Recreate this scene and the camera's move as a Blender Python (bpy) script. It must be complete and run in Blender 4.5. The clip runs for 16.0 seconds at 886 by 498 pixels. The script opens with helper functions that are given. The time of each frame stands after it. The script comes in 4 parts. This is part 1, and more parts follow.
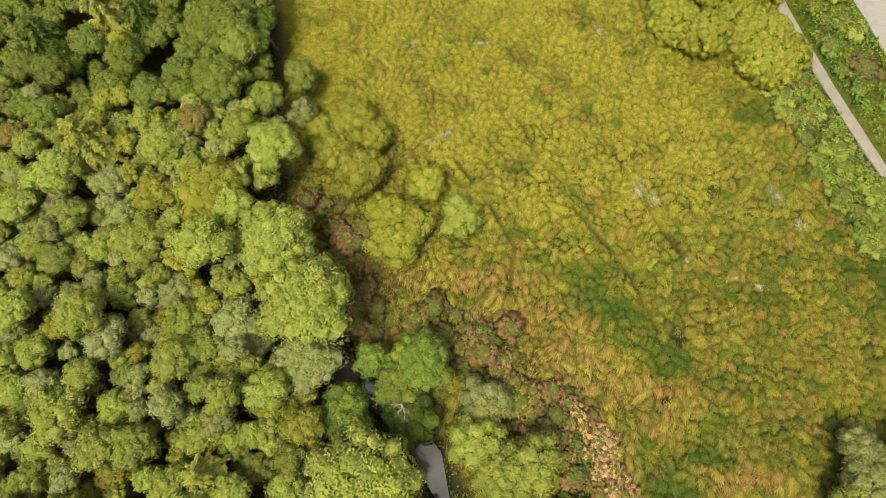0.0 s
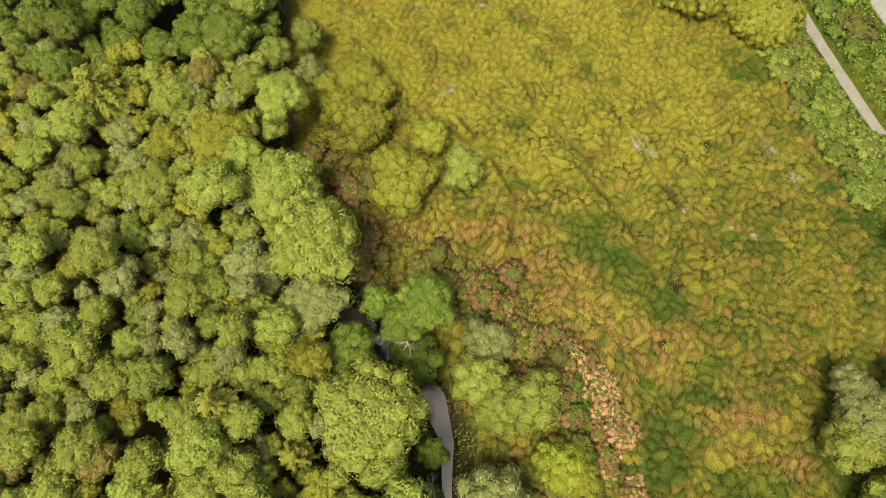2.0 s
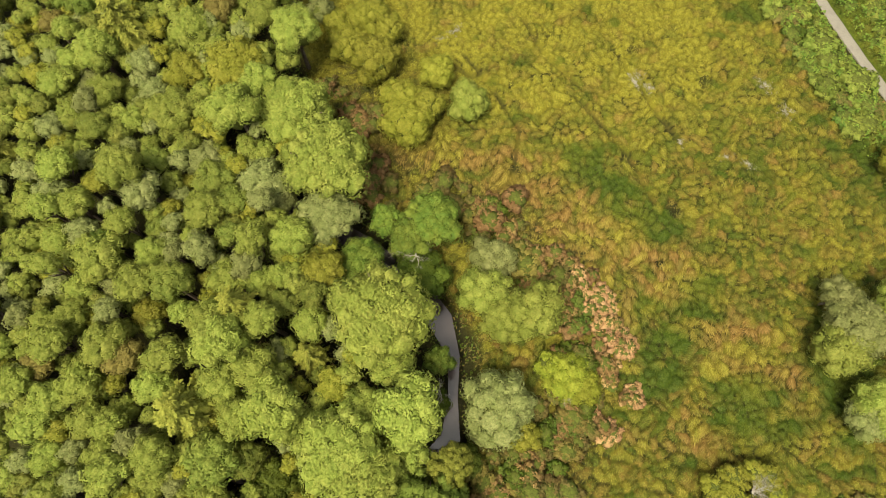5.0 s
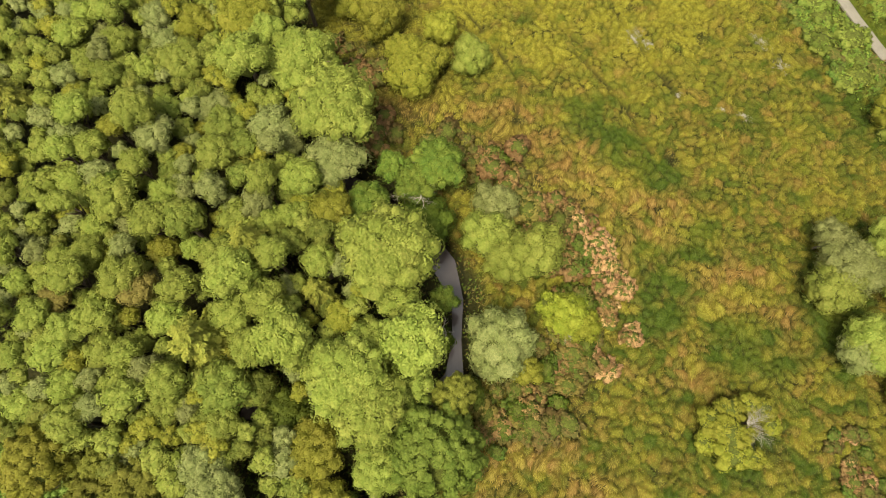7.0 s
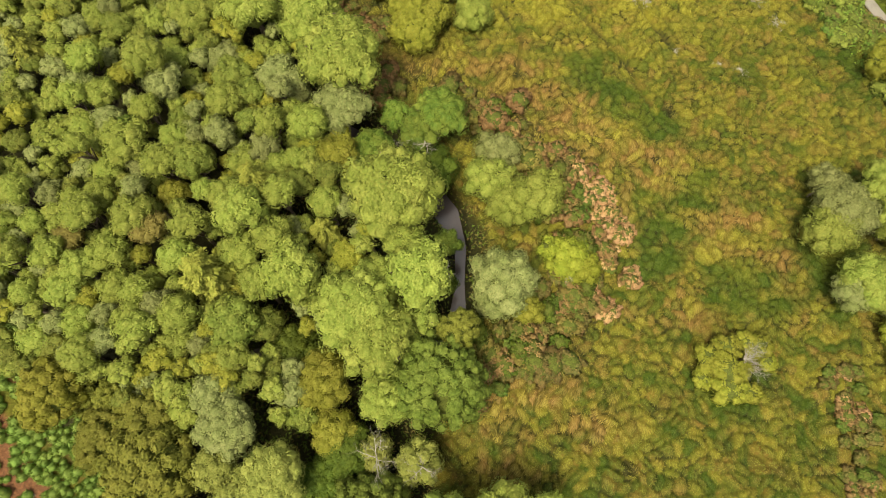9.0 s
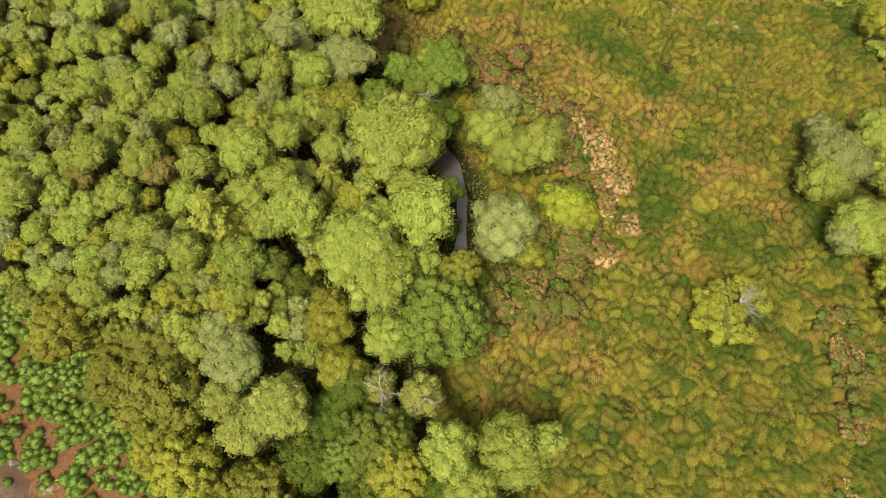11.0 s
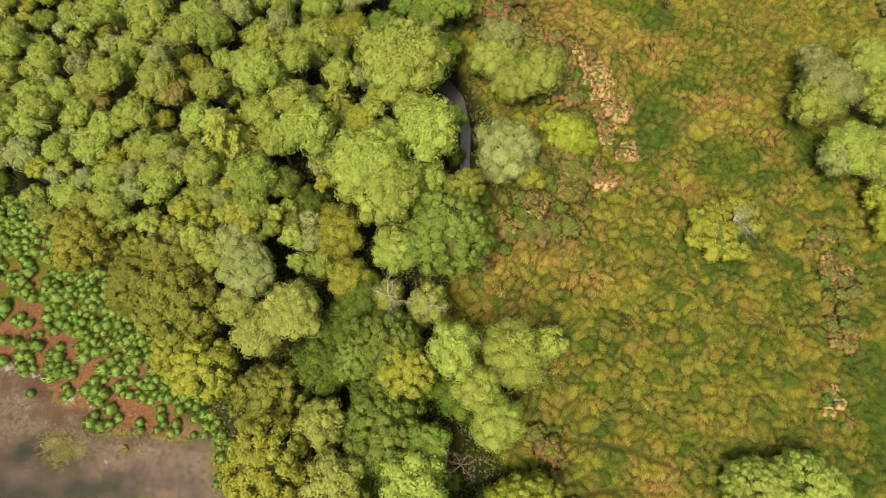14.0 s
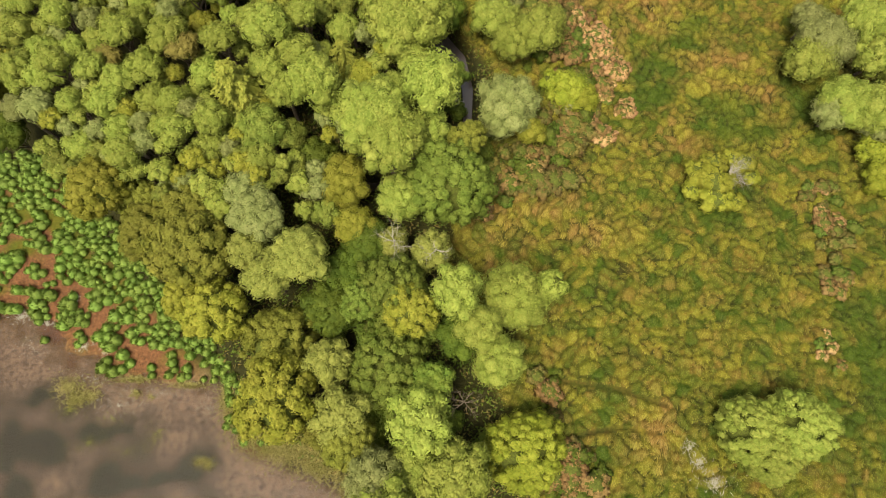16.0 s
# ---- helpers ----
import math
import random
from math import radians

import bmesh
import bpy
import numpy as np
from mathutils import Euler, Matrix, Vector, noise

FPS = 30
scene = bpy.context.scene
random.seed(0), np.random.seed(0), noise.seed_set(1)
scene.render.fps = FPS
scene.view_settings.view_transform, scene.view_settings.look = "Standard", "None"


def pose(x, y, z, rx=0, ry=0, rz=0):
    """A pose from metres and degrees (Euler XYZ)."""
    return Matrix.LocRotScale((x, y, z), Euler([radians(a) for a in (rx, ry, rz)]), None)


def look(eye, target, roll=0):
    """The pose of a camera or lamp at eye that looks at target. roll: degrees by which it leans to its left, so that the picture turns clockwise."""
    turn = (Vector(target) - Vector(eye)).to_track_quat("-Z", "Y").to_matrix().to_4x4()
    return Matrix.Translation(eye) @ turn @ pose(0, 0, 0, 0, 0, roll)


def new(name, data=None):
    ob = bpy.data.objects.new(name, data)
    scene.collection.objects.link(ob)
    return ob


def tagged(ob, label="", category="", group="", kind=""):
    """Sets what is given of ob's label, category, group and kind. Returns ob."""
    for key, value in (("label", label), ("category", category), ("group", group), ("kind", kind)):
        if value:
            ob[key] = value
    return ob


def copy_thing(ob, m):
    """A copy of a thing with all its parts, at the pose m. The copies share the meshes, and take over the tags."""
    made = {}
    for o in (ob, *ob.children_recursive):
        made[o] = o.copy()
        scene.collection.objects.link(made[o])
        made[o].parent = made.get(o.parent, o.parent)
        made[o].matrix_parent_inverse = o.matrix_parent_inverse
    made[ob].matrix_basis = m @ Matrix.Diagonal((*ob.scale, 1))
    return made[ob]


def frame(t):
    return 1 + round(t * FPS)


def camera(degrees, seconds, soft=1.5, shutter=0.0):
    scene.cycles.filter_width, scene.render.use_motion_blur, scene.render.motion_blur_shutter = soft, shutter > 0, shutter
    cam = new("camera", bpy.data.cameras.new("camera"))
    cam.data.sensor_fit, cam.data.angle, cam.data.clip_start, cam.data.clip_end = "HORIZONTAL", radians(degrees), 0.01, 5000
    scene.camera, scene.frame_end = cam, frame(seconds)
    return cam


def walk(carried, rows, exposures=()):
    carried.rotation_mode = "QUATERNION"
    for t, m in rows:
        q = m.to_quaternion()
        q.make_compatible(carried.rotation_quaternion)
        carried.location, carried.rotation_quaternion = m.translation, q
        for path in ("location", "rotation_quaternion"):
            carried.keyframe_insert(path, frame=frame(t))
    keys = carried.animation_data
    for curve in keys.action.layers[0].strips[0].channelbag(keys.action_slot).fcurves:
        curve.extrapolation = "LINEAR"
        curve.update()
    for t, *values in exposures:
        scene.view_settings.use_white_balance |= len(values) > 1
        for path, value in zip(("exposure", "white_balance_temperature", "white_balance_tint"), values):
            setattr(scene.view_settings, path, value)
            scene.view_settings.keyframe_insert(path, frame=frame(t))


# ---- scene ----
cam = camera(75.0, 16.0, soft=0.75)
# seconds, x, y, z, yaw, pitch: a level flight backwards, looking steeply down
PATH = [
    (0.0, 0.00, 0.00, 61.15, 0.13, -71.74),
    (0.5, -0.10, -1.48, 61.14, 0.12, -71.73),
    (1.0, -0.20, -2.98, 61.11, 0.12, -71.73),
    (1.5, -0.29, -4.40, 61.08, 0.11, -71.68),
    (2.0, -0.39, -5.89, 61.03, 0.09, -71.66),
    (2.5, -0.49, -7.30, 60.98, 0.08, -71.60),
    (3.0, -0.60, -8.73, 60.92, 0.08, -71.54),
    (3.5, -0.71, -10.32, 60.86, 0.07, -71.53),
    (4.0, -0.83, -11.85, 60.81, 0.07, -71.50),
    (6.5, -1.37, -19.53, 60.61, 0.12, -71.42),
    (7.0, -1.48, -21.12, 60.48, 0.09, -71.40),
    (7.5, -1.59, -22.57, 60.34, 0.06, -71.34),
    (8.0, -1.70, -24.14, 60.19, 0.03, -71.31),
    (8.5, -1.80, -25.65, 60.03, -0.00, -71.25),
    (9.0, -1.90, -27.28, 59.88, -0.05, -71.25),
    (11.5, -2.21, -34.49, 59.14, -0.00, -71.15),
    (12.0, -2.32, -35.79, 59.09, -0.02, -71.27),
    (12.5, -2.42, -37.07, 59.05, -0.05, -71.42),
    (13.0, -2.51, -38.38, 59.03, -0.08, -71.59),
    (13.5, -2.60, -39.61, 59.01, -0.11, -71.75),
    (14.0, -2.69, -40.95, 58.99, -0.14, -71.94),
    (14.5, -2.78, -42.16, 58.98, -0.15, -72.06),
    (15.0, -2.87, -43.38, 58.98, -0.17, -72.16),
    (15.5, -2.96, -44.68, 58.98, -0.19, -72.25),
    (16.0, -3.05, -46.00, 58.99, -0.20, -72.32),
]
walk(cam, [(t, pose(x, y, z, 90 + pitch, 0, yaw)) for t, x, y, z, yaw, pitch in PATH],
     exposures=[(0.0, 1.40, 7250, 2), (16.0, 1.40, 7250, 2)])

# ---- sky and sun: bright, thinly overcast ----
SUN_HEIGHT, SUN_TURN = 66.0, 215.0
world = bpy.data.worlds.new("overcast_sky")
scene.world = world
world.use_nodes = True
wn = world.node_tree.nodes
sky = wn.new("ShaderNodeTexSky")
sky.sky_type, sky.sun_disc = "NISHITA", False
sky.sun_elevation, sky.sun_rotation = radians(SUN_HEIGHT), radians(SUN_TURN)
sky.dust_density = 4.0
pale = wn.new("ShaderNodeHueSaturation")
pale.inputs["Saturation"].default_value = 0.42
world.node_tree.links.new(sky.outputs[0], pale.inputs["Color"])
world.node_tree.links.new(pale.outputs[0], wn["Background"].inputs["Color"])
wn["Background"].inputs["Strength"].default_value = 0.115
sun = new("sun", bpy.data.lights.new("sun", "SUN"))
sun.data.energy, sun.data.angle, sun.data.color = 2.9, radians(20), (1.0, 0.94, 0.84)
a, e = radians(SUN_TURN), radians(SUN_HEIGHT)
sun.matrix_world = look((60 * math.sin(a) * math.cos(e), 60 * math.cos(a) * math.cos(e), 60 * math.sin(e)), (0, 0, 0))

# ---- materials ----


def material(name, rough=0.75, spec=0.25):
    m = bpy.data.materials.new(name)
    m.use_nodes = True
    b = m.node_tree.nodes["Principled BSDF"]
    b.inputs["Roughness"].default_value = rough
    b.inputs["Specular IOR Level"].default_value = spec
    return m, m.node_tree.nodes, m.node_tree.links, b


def mix(n, l, fac, one, two, mode="MIX"):
    """Colour mix; every input is a value or a socket."""
    k = n.new("ShaderNodeMix")
    k.data_type, k.blend_type = "RGBA", mode
    for socket, value in ((k.inputs[0], fac), (k.inputs[6], one), (k.inputs[7], two)):
        if isinstance(value, bpy.types.NodeSocket):
            l.new(value, socket)
        else:
            socket.default_value = (*value, 1) if isinstance(value, tuple) else value
    return k.outputs[2]


def ranged(n, l, socket, a0, a1, b0=0.0, b1=1.0):
    k = n.new("ShaderNodeMapRange")
    for i, v in enumerate((a0, a1, b0, b1)):
        k.inputs[i + 1].default_value = v
    l.new(socket, k.inputs[0])
    return k.outputs[0]


def grain(n, l, scale, detail=4.0, coords="Object", rough=0.6):
    c = n.new("ShaderNodeTexCoord")
    k = n.new("ShaderNodeTexNoise")
    k.inputs["Scale"].default_value, k.inputs["Detail"].default_value = scale, detail
    k.inputs["Roughness"].default_value = rough
    l.new(c.outputs[coords], k.inputs["Vector"])
    return k.outputs["Fac"]


def foliage(name, dark, main, light, sheen=0.08, through_light=0.15):
    """Leaves: every spray has its own shade, the crown drifts in hue, and some light passes through."""
    m, n, l, b = material(name, 0.7, sheen)
    dark, main, light = (tuple(SHADE * v * k for v, k in zip(c, (1.0, 1.0, 1.10))) for c in (dark, main, light))
    dark = tuple(0.5 * u + 0.5 * v for u, v in zip(dark, main))
    g = n.new("ShaderNodeNewGeometry")
    o = n.new("ShaderNodeObjectInfo")
    c = mix(n, l, ranged(n, l, g.outputs["Random Per Island"], 0.0, 0.6), dark, main)
    c = mix(n, l, ranged(n, l, grain(n, l, 0.9, 4), 0.42, 0.72, 0, 0.8), c, light)
    c = mix(n, l, ranged(n, l, g.outputs["Random Per Island"], 0.75, 1.0, 0, 0.6), c, light)
    f = grain(n, l, 5.0, 5, rough=0.75)
    c = mix(n, l, ranged(n, l, f, 0.36, 0.56, 0.45, 0.0), c, tuple(0.5 * v for v in dark))
    v = n.new("ShaderNodeHueSaturation")
    l.new(ranged(n, l, o.outputs["Random"], 0, 1, 0.84, 1.16), v.inputs["Value"])
    l.new(ranged(n, l, o.outputs["Random"], 0, 1, 0.490, 0.508), v.inputs["Hue"])
    l.new(c, v.inputs["Color"])
    l.new(v.outputs[0], b.inputs["Base Color"])
    t = n.new("ShaderNodeBsdfTranslucent")
    l.new(v.outputs[0], t.inputs["Color"])
    s = n.new("ShaderNodeMixShader")
    s.inputs[0].default_value = through_light
    l.new(b.outputs[0], s.inputs[1])
    l.new(t.outputs[0], s.inputs[2])
    l.new(s.outputs[0], n["Material Output"].inputs["Surface"])
    return m


SHADE = 0.62
LEAF = {
    "olive": foliage("olive_leaves", (0.137, 0.190, 0.025), (0.255, 0.304, 0.047), (0.390, 0.405, 0.078)),
    "green": foliage("green_leaves", (0.103, 0.140, 0.019), (0.182, 0.226, 0.035), (0.305, 0.304, 0.056)),
    "grey": foliage("grey_green_leaves", (0.129, 0.154, 0.037), (0.237, 0.258, 0.070), (0.346, 0.347, 0.117)),
    "yellow": foliage("yellow_green_leaves", (0.139, 0.155, 0.015), (0.258, 0.262, 0.029), (0.380, 0.349, 0.052)),
    "lime": foliage("lime_leaves", (0.123, 0.162, 0.016), (0.262, 0.295, 0.028), (0.400, 0.400, 0.052)),
    "pale": foliage("pale_leaves", (0.142, 0.163, 0.027), (0.253, 0.268, 0.051), (0.371, 0.367, 0.078)),
    "bright": foliage("fresh_green_leaves", (0.075, 0.131, 0.021), (0.143, 0.225, 0.029), (0.274, 0.307, 0.047)),
    "deep": foliage("deep_green_leaves", (0.066, 0.104, 0.013), (0.140, 0.187, 0.026), (0.235, 0.270, 0.046)),
    "moss": foliage("dark_olive_leaves", (0.096, 0.112, 0.014), (0.185, 0.190, 0.026), (0.280, 0.262, 0.044)),
    "dark": foliage("dark_green_leaves", (0.041, 0.068, 0.010), (0.087, 0.126, 0.015), (0.153, 0.184, 0.021)),
    "brown": foliage("browning_leaves", (0.120, 0.093, 0.021), (0.226, 0.178, 0.041), (0.271, 0.232, 0.052)),
    "needle": foliage("conifer_needles", (0.13, 0.15, 0.018), (0.27, 0.285, 0.042), (0.40, 0.385, 0.065)),
    "bramble": foliage("bramble_leaves", (0.052, 0.065, 0.014), (0.156, 0.140, 0.034), (0.286, 0.176, 0.058)),
    "rust": foliage("rusty_bracken", (0.129, 0.073, 0.025), (0.280, 0.168, 0.056), (0.414, 0.269, 0.103)),
    "fawn": foliage("dry_fawn_leaves", (0.290, 0.145, 0.058), (0.520, 0.300, 0.125), (0.660, 0.430, 0.200)),
    "verge": foliage("verge_leaves", (0.049, 0.094, 0.013), (0.112, 0.175, 0.025), (0.212, 0.233, 0.044)),
    "rush": foliage("fresh_rushes", (0.120, 0.225, 0.034), (0.230, 0.350, 0.056), (0.370, 0.450, 0.088), 0.2),
    "reed": foliage("yellowing_reeds", (0.147, 0.153, 0.032), (0.294, 0.271, 0.070), (0.430, 0.362, 0.125)),
}


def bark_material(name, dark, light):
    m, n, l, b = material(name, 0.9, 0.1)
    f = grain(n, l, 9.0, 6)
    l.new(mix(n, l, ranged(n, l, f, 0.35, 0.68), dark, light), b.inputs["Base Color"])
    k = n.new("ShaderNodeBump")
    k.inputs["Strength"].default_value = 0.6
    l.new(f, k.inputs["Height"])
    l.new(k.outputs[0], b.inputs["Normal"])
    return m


BARK = bark_material("brown_bark", (0.045, 0.032, 0.022), (0.140, 0.110, 0.080))
# dark colour of the crowns' middle: shade between the lobes, put into the colour
CORE_SHADE = bark_material("crown_core_shade", (0.030, 0.036, 0.006), (0.080, 0.090, 0.016))
BONE = bark_material("bleached_wood", (0.120, 0.105, 0.080), (0.290, 0.265, 0.215))


def ground_material():
    """Peat, moss and grass thatch; the plant cover comes from the cover attributes."""
    m, n, l, b = material("bog_ground", 0.92, 0.12)
    one = n.new("ShaderNodeVertexColor")
    one.layer_name = "cover_grass"
    two = n.new("ShaderNodeVertexColor")
    two.layer_name = "cover_bare"
    s1, s2 = n.new("ShaderNodeSeparateColor"), n.new("ShaderNodeSeparateColor")
    l.new(one.outputs[0], s1.inputs[0])
    l.new(two.outputs[0], s2.inputs[0])
    fine, broad, mid = grain(n, l, 3.6, 9, rough=0.72), grain(n, l, 0.22, 5), grain(n, l, 1.3, 6)
    c = mix(n, l, ranged(n, l, fine, 0.35, 0.65), (0.036, 0.039, 0.005), (0.097, 0.092, 0.011))
    c = mix(n, l, ranged(n, l, broad, 0.45, 0.7), c, (0.097, 0.069, 0.010))
    c = mix(n, l, ranged(n, l, mid, 0.52, 0.66, 0, 0.7), c, (0.125, 0.070, 0.014))
    straw = mix(n, l, ranged(n, l, fine, 0.3, 0.7), (0.080, 0.043, 0.009), (0.177, 0.105, 0.027))
    green = mix(n, l, ranged(n, l, fine, 0.3, 0.7), (0.014, 0.028, 0.002), (0.049, 0.069, 0.006))
    yellow = mix(n, l, ranged(n, l, fine, 0.3, 0.7), (0.089, 0.082, 0.007), (0.173, 0.152, 0.018))
    # dark brown: woodland floor, bare patches, tussock cracks, trails and the deeper pond bed
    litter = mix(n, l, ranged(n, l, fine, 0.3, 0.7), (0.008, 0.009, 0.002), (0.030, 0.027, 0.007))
    mud = mix(n, l, ranged(n, l, grain(n, l, 1.7, 10, rough=0.85), 0.40, 0.60), (0.078, 0.054, 0.036), (0.245, 0.172, 0.118))
    red = mix(n, l, ranged(n, l, fine, 0.35, 0.65), (0.045, 0.020, 0.009), (0.150, 0.066, 0.030))
    c = mix(n, l, s1.outputs[0], c, straw)
    c = mix(n, l, s1.outputs[1], c, green)
    c = mix(n, l, s1.outputs[2], c, yellow)
    c = mix(n, l, s2.outputs[1], c, mud)
    c = mix(n, l, s2.outputs[2], c, red)
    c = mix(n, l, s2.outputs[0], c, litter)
    l.new(c, b.inputs["Base Color"])
    k = n.new("ShaderNodeBump")
    k.inputs["Strength"].default_value, k.inputs["Distance"].default_value = 0.9, 0.20
    l.new(fine, k.inputs["Height"])
    l.new(k.outputs[0], b.inputs["Normal"])
    return m


def blade_material():
    """Meadow grass: olive to yellow, straw or deep green by the cover attribute."""
    m, n, l, b = material("meadow_grass_blades", 0.7, 0.2)
    at = n.new("ShaderNodeVertexColor")
    at.layer_name = "cover_grass"
    s = n.new("ShaderNodeSeparateColor")
    l.new(at.outputs[0], s.inputs[0])
    g = n.new("ShaderNodeNewGeometry")
    r = g.outputs["Random Per Island"]
    broad = grain(n, l, 0.35, 4)
    r = ranged(n, l, r, 0, 1, 0.25, 0.65)
    c = mix(n, l, r, (0.068, 0.076, 0.007), (0.161, 0.154, 0.021))
    c = mix(n, l, ranged(n, l, broad, 0.5, 0.68), c, (0.148, 0.109, 0.015))
    c = mix(n, l, ranged(n, l, grain(n, l, 1.3, 6), 0.52, 0.66, 0, 0.7), c, mix(n, l, r, (0.121, 0.070, 0.014), (0.233, 0.140, 0.035)))
    c = mix(n, l, s.outputs[0], c, mix(n, l, r, (0.112, 0.061, 0.013), (0.273, 0.172, 0.050)))
    c = mix(n, l, s.outputs[1], c, mix(n, l, r, (0.018, 0.035, 0.003), (0.072, 0.094, 0.009)))
    c = mix(n, l, s.outputs[2], c, mix(n, l, r, (0.148, 0.136, 0.013), (0.273, 0.246, 0.035)))
    l.new(c, b.inputs["Base Color"])
    t = n.new("ShaderNodeBsdfTranslucent")
    l.new(c, t.inputs["Color"])
    k = n.new("ShaderNodeMixShader")
    k.inputs[0].default_value = 0.2
    l.new(b.outputs[0], k.inputs[1])
    l.new(t.outputs[0], k.inputs[2])
    l.new(k.outputs[0], n["Material Output"].inputs["Surface"])
    return m


def water_material(name, body, clear):
    m, n, l, b = material(name, 0.06, 0.5)
    f = grain(n, l, 0.35, 5)
    l.new(mix(n, l, ranged(n, l, f, 0.35, 0.7), body, tuple(v * 0.8 for v in body)), b.inputs["Base Color"])
    k = n.new("ShaderNodeBump")
    k.inputs["Strength"].default_value, k.inputs["Distance"].default_value = 0.06, 0.05
    l.new(grain(n, l, 3.0, 3), k.inputs["Height"])
    l.new(k.outputs[0], b.inputs["Normal"])
    if clear:
        t = n.new("ShaderNodeBsdfTransparent")
        t.inputs["Color"].default_value = (0.86, 0.80, 0.76, 1)
        s = n.new("ShaderNodeMixShader")
        s.inputs[0].default_value = clear
        l.new(b.outputs[0], s.inputs[1])
        l.new(t.outputs[0], s.inputs[2])
        l.new(s.outputs[0], n["Material Output"].inputs["Surface"])
    return m


def paving_material(name, dark, light, scale):
    m, n, l, b = material(name, 0.9, 0.2)
    f, w = grain(n, l, scale, 8, rough=0.75), grain(n, l, 0.6, 4)
    c = mix(n, l, ranged(n, l, f, 0.3, 0.7), dark, light)
    c = mix(n, l, ranged(n, l, w, 0.5, 0.75, 0, 0.5), c, tuple(v * 0.7 for v in dark))
    l.new(c, b.inputs["Base Color"])
    k = n.new("ShaderNodeBump")
    k.inputs["Strength"].default_value, k.inputs["Distance"].default_value = 0.5, 0.02
    l.new(f, k.inputs["Height"])
    l.new(k.outputs[0], b.inputs["Normal"])
    return m


GROUND, BLADES = ground_material(), blade_material()
STREAM = water_material("turbid_stream_water", (0.070, 0.058, 0.056), 0.0)
POND = water_material("shallow_pond_water", (0.048, 0.040, 0.037), 0.72)
GRAVEL = paving_material("pale_path_gravel", (0.109, 0.096, 0.076), (0.185, 0.165, 0.136), 14.0)
CONCRETE = paving_material("pale_road_surface", (0.132, 0.122, 0.109), (0.185, 0.175, 0.158), 5.0)

# ---- the lie of the land ----
SPREAD = 1.12
RNG = np.random.default_rng(7)
STREAM_LINE = [(-20, 12, 0.6), (-14, 9, 0.9), (-9.8, 6.3, 1.3), (-3.8, 1.6, 1.1), (-1.4, -2.0, 1.35), (0.1, -6.0, 0.45), (0.0, -10.3, 0.25),
               (-0.3, -14.5, 0.9), (-4, -18, 0.5), (-11, -19.2, 0.5), (-18, -17.6, 0.7), (-22, -18.2, 0.5)]
SHORE = [(-80, -33), (-50, -35.7), (-46.5, -35.9), (-43.5, -38.7), (-40.3, -40), (-36, -41.4), (-26.3, -41.2), (-24.8, -46), (-22, -48.4),
         (-17.9, -49.5), (-13, -52.2), (-5, -57), (10, -70)]
WOOD_EDGE = [(-80, -15), (-53, -16.5), (-45.5, -17), (-42.5, -24), (-36.5, -27.5), (-30, -34.5), (-24, -42.5), (-18, -47), (-11, -50), (-2, -56), (10, -66)]


def along(x, y, line):
    """Distance to a line of points, and the third value there (0 where there is none)."""
    best, val = np.full(np.shape(x), 1e9), np.zeros(np.shape(x))
    for p, q in zip(line[:-1], line[1:]):
        ux, uy = q[0] - p[0], q[1] - p[1]
        s = np.clip(((x - p[0]) * ux + (y - p[1]) * uy) / (ux * ux + uy * uy), 0, 1)
        d = np.hypot(x - p[0] - s * ux, y - p[1] - s * uy)
        if len(p) > 2:
            val = np.where(d < best, p[2] + s * (q[2] - p[2]), val)
        best = np.minimum(best, d)
    return best, val


def below(x, y, line):
    """Metres by which a place lies south of a line that runs from west to east."""
    return np.interp(x, [p[0] for p in line], [p[1] for p in line]) - y


def step(v, a, b):
    s = np.clip((v - a) / (b - a), 0.0, 1.0)
    return s * s * (3 - 2 * s)


def waves(x, y, size, seed):
    """Soft noise about -1 to 1, from a few rotated waves."""
    r, out = np.random.default_rng(seed), 0
    for _ in range(7):
        w, t, p = r.uniform(0.6, 1.8) / size * 2 * np.pi, r.uniform(0, 2 * np.pi), r.uniform(0, 6.28)
        out = out + np.sin(w * (np.cos(t) * x + np.sin(t) * y) + p + 0.8 * np.sin(0.6 * w * (np.sin(t) * x - np.cos(t) * y)))
    return out / 3.2


def lie(x, y):
    """Height of the land without its tussocks."""
    d, w = along(x, y, STREAM_LINE)
    south = below(x, y, WOOD_EDGE)
    z = -1.1 * step(-x, 30, 44) * step(-y, -5, 18) - 0.6 * step(south, -4, 6)
    pond = below(x, y, SHORE)
    z = z + (-2.12 - z) * step(pond, -9, 0) - 0.16 * step(pond, 0.0, 5.0) - 0.35 * step(pond, 5, 13)
    z = z + 0.07 * waves(x, y, 9, 3) + 0.025 * waves(x, y, 2.2, 4)
    return z + (-3.0 - z) * (1 - step(d, w * 0.7, w + 0.9))


def meadow(x, y):
    """1 on the open bog, 0 under the wood, in the water and on the path."""
    edge = np.interp(y, [-60, -52, -45, -36, -30, -22, -15, -5, 4, 12, 20, 30, 42, 60], [4, 6, 4, -1, -3, -2, 2, 3.0, -3, -11, -16, -18, -20, -22])
    off = path_side(x, y)
    return step(x, edge - 1.0, edge + 1.0) * np.maximum(step(off, 0.2, 0.9), step(-off, 1.6, 2.2) * (1 - step(-off, 9.4, 10.0)))


def path_x(y):
    return 47.69 + 0.332 * (40 - y) + 0.0025 * (40 - y) ** 2


def path_side(x, y):
    """Metres west of the footpath's edge."""
    return (path_x(y) - x) * 0.95 - 0.7


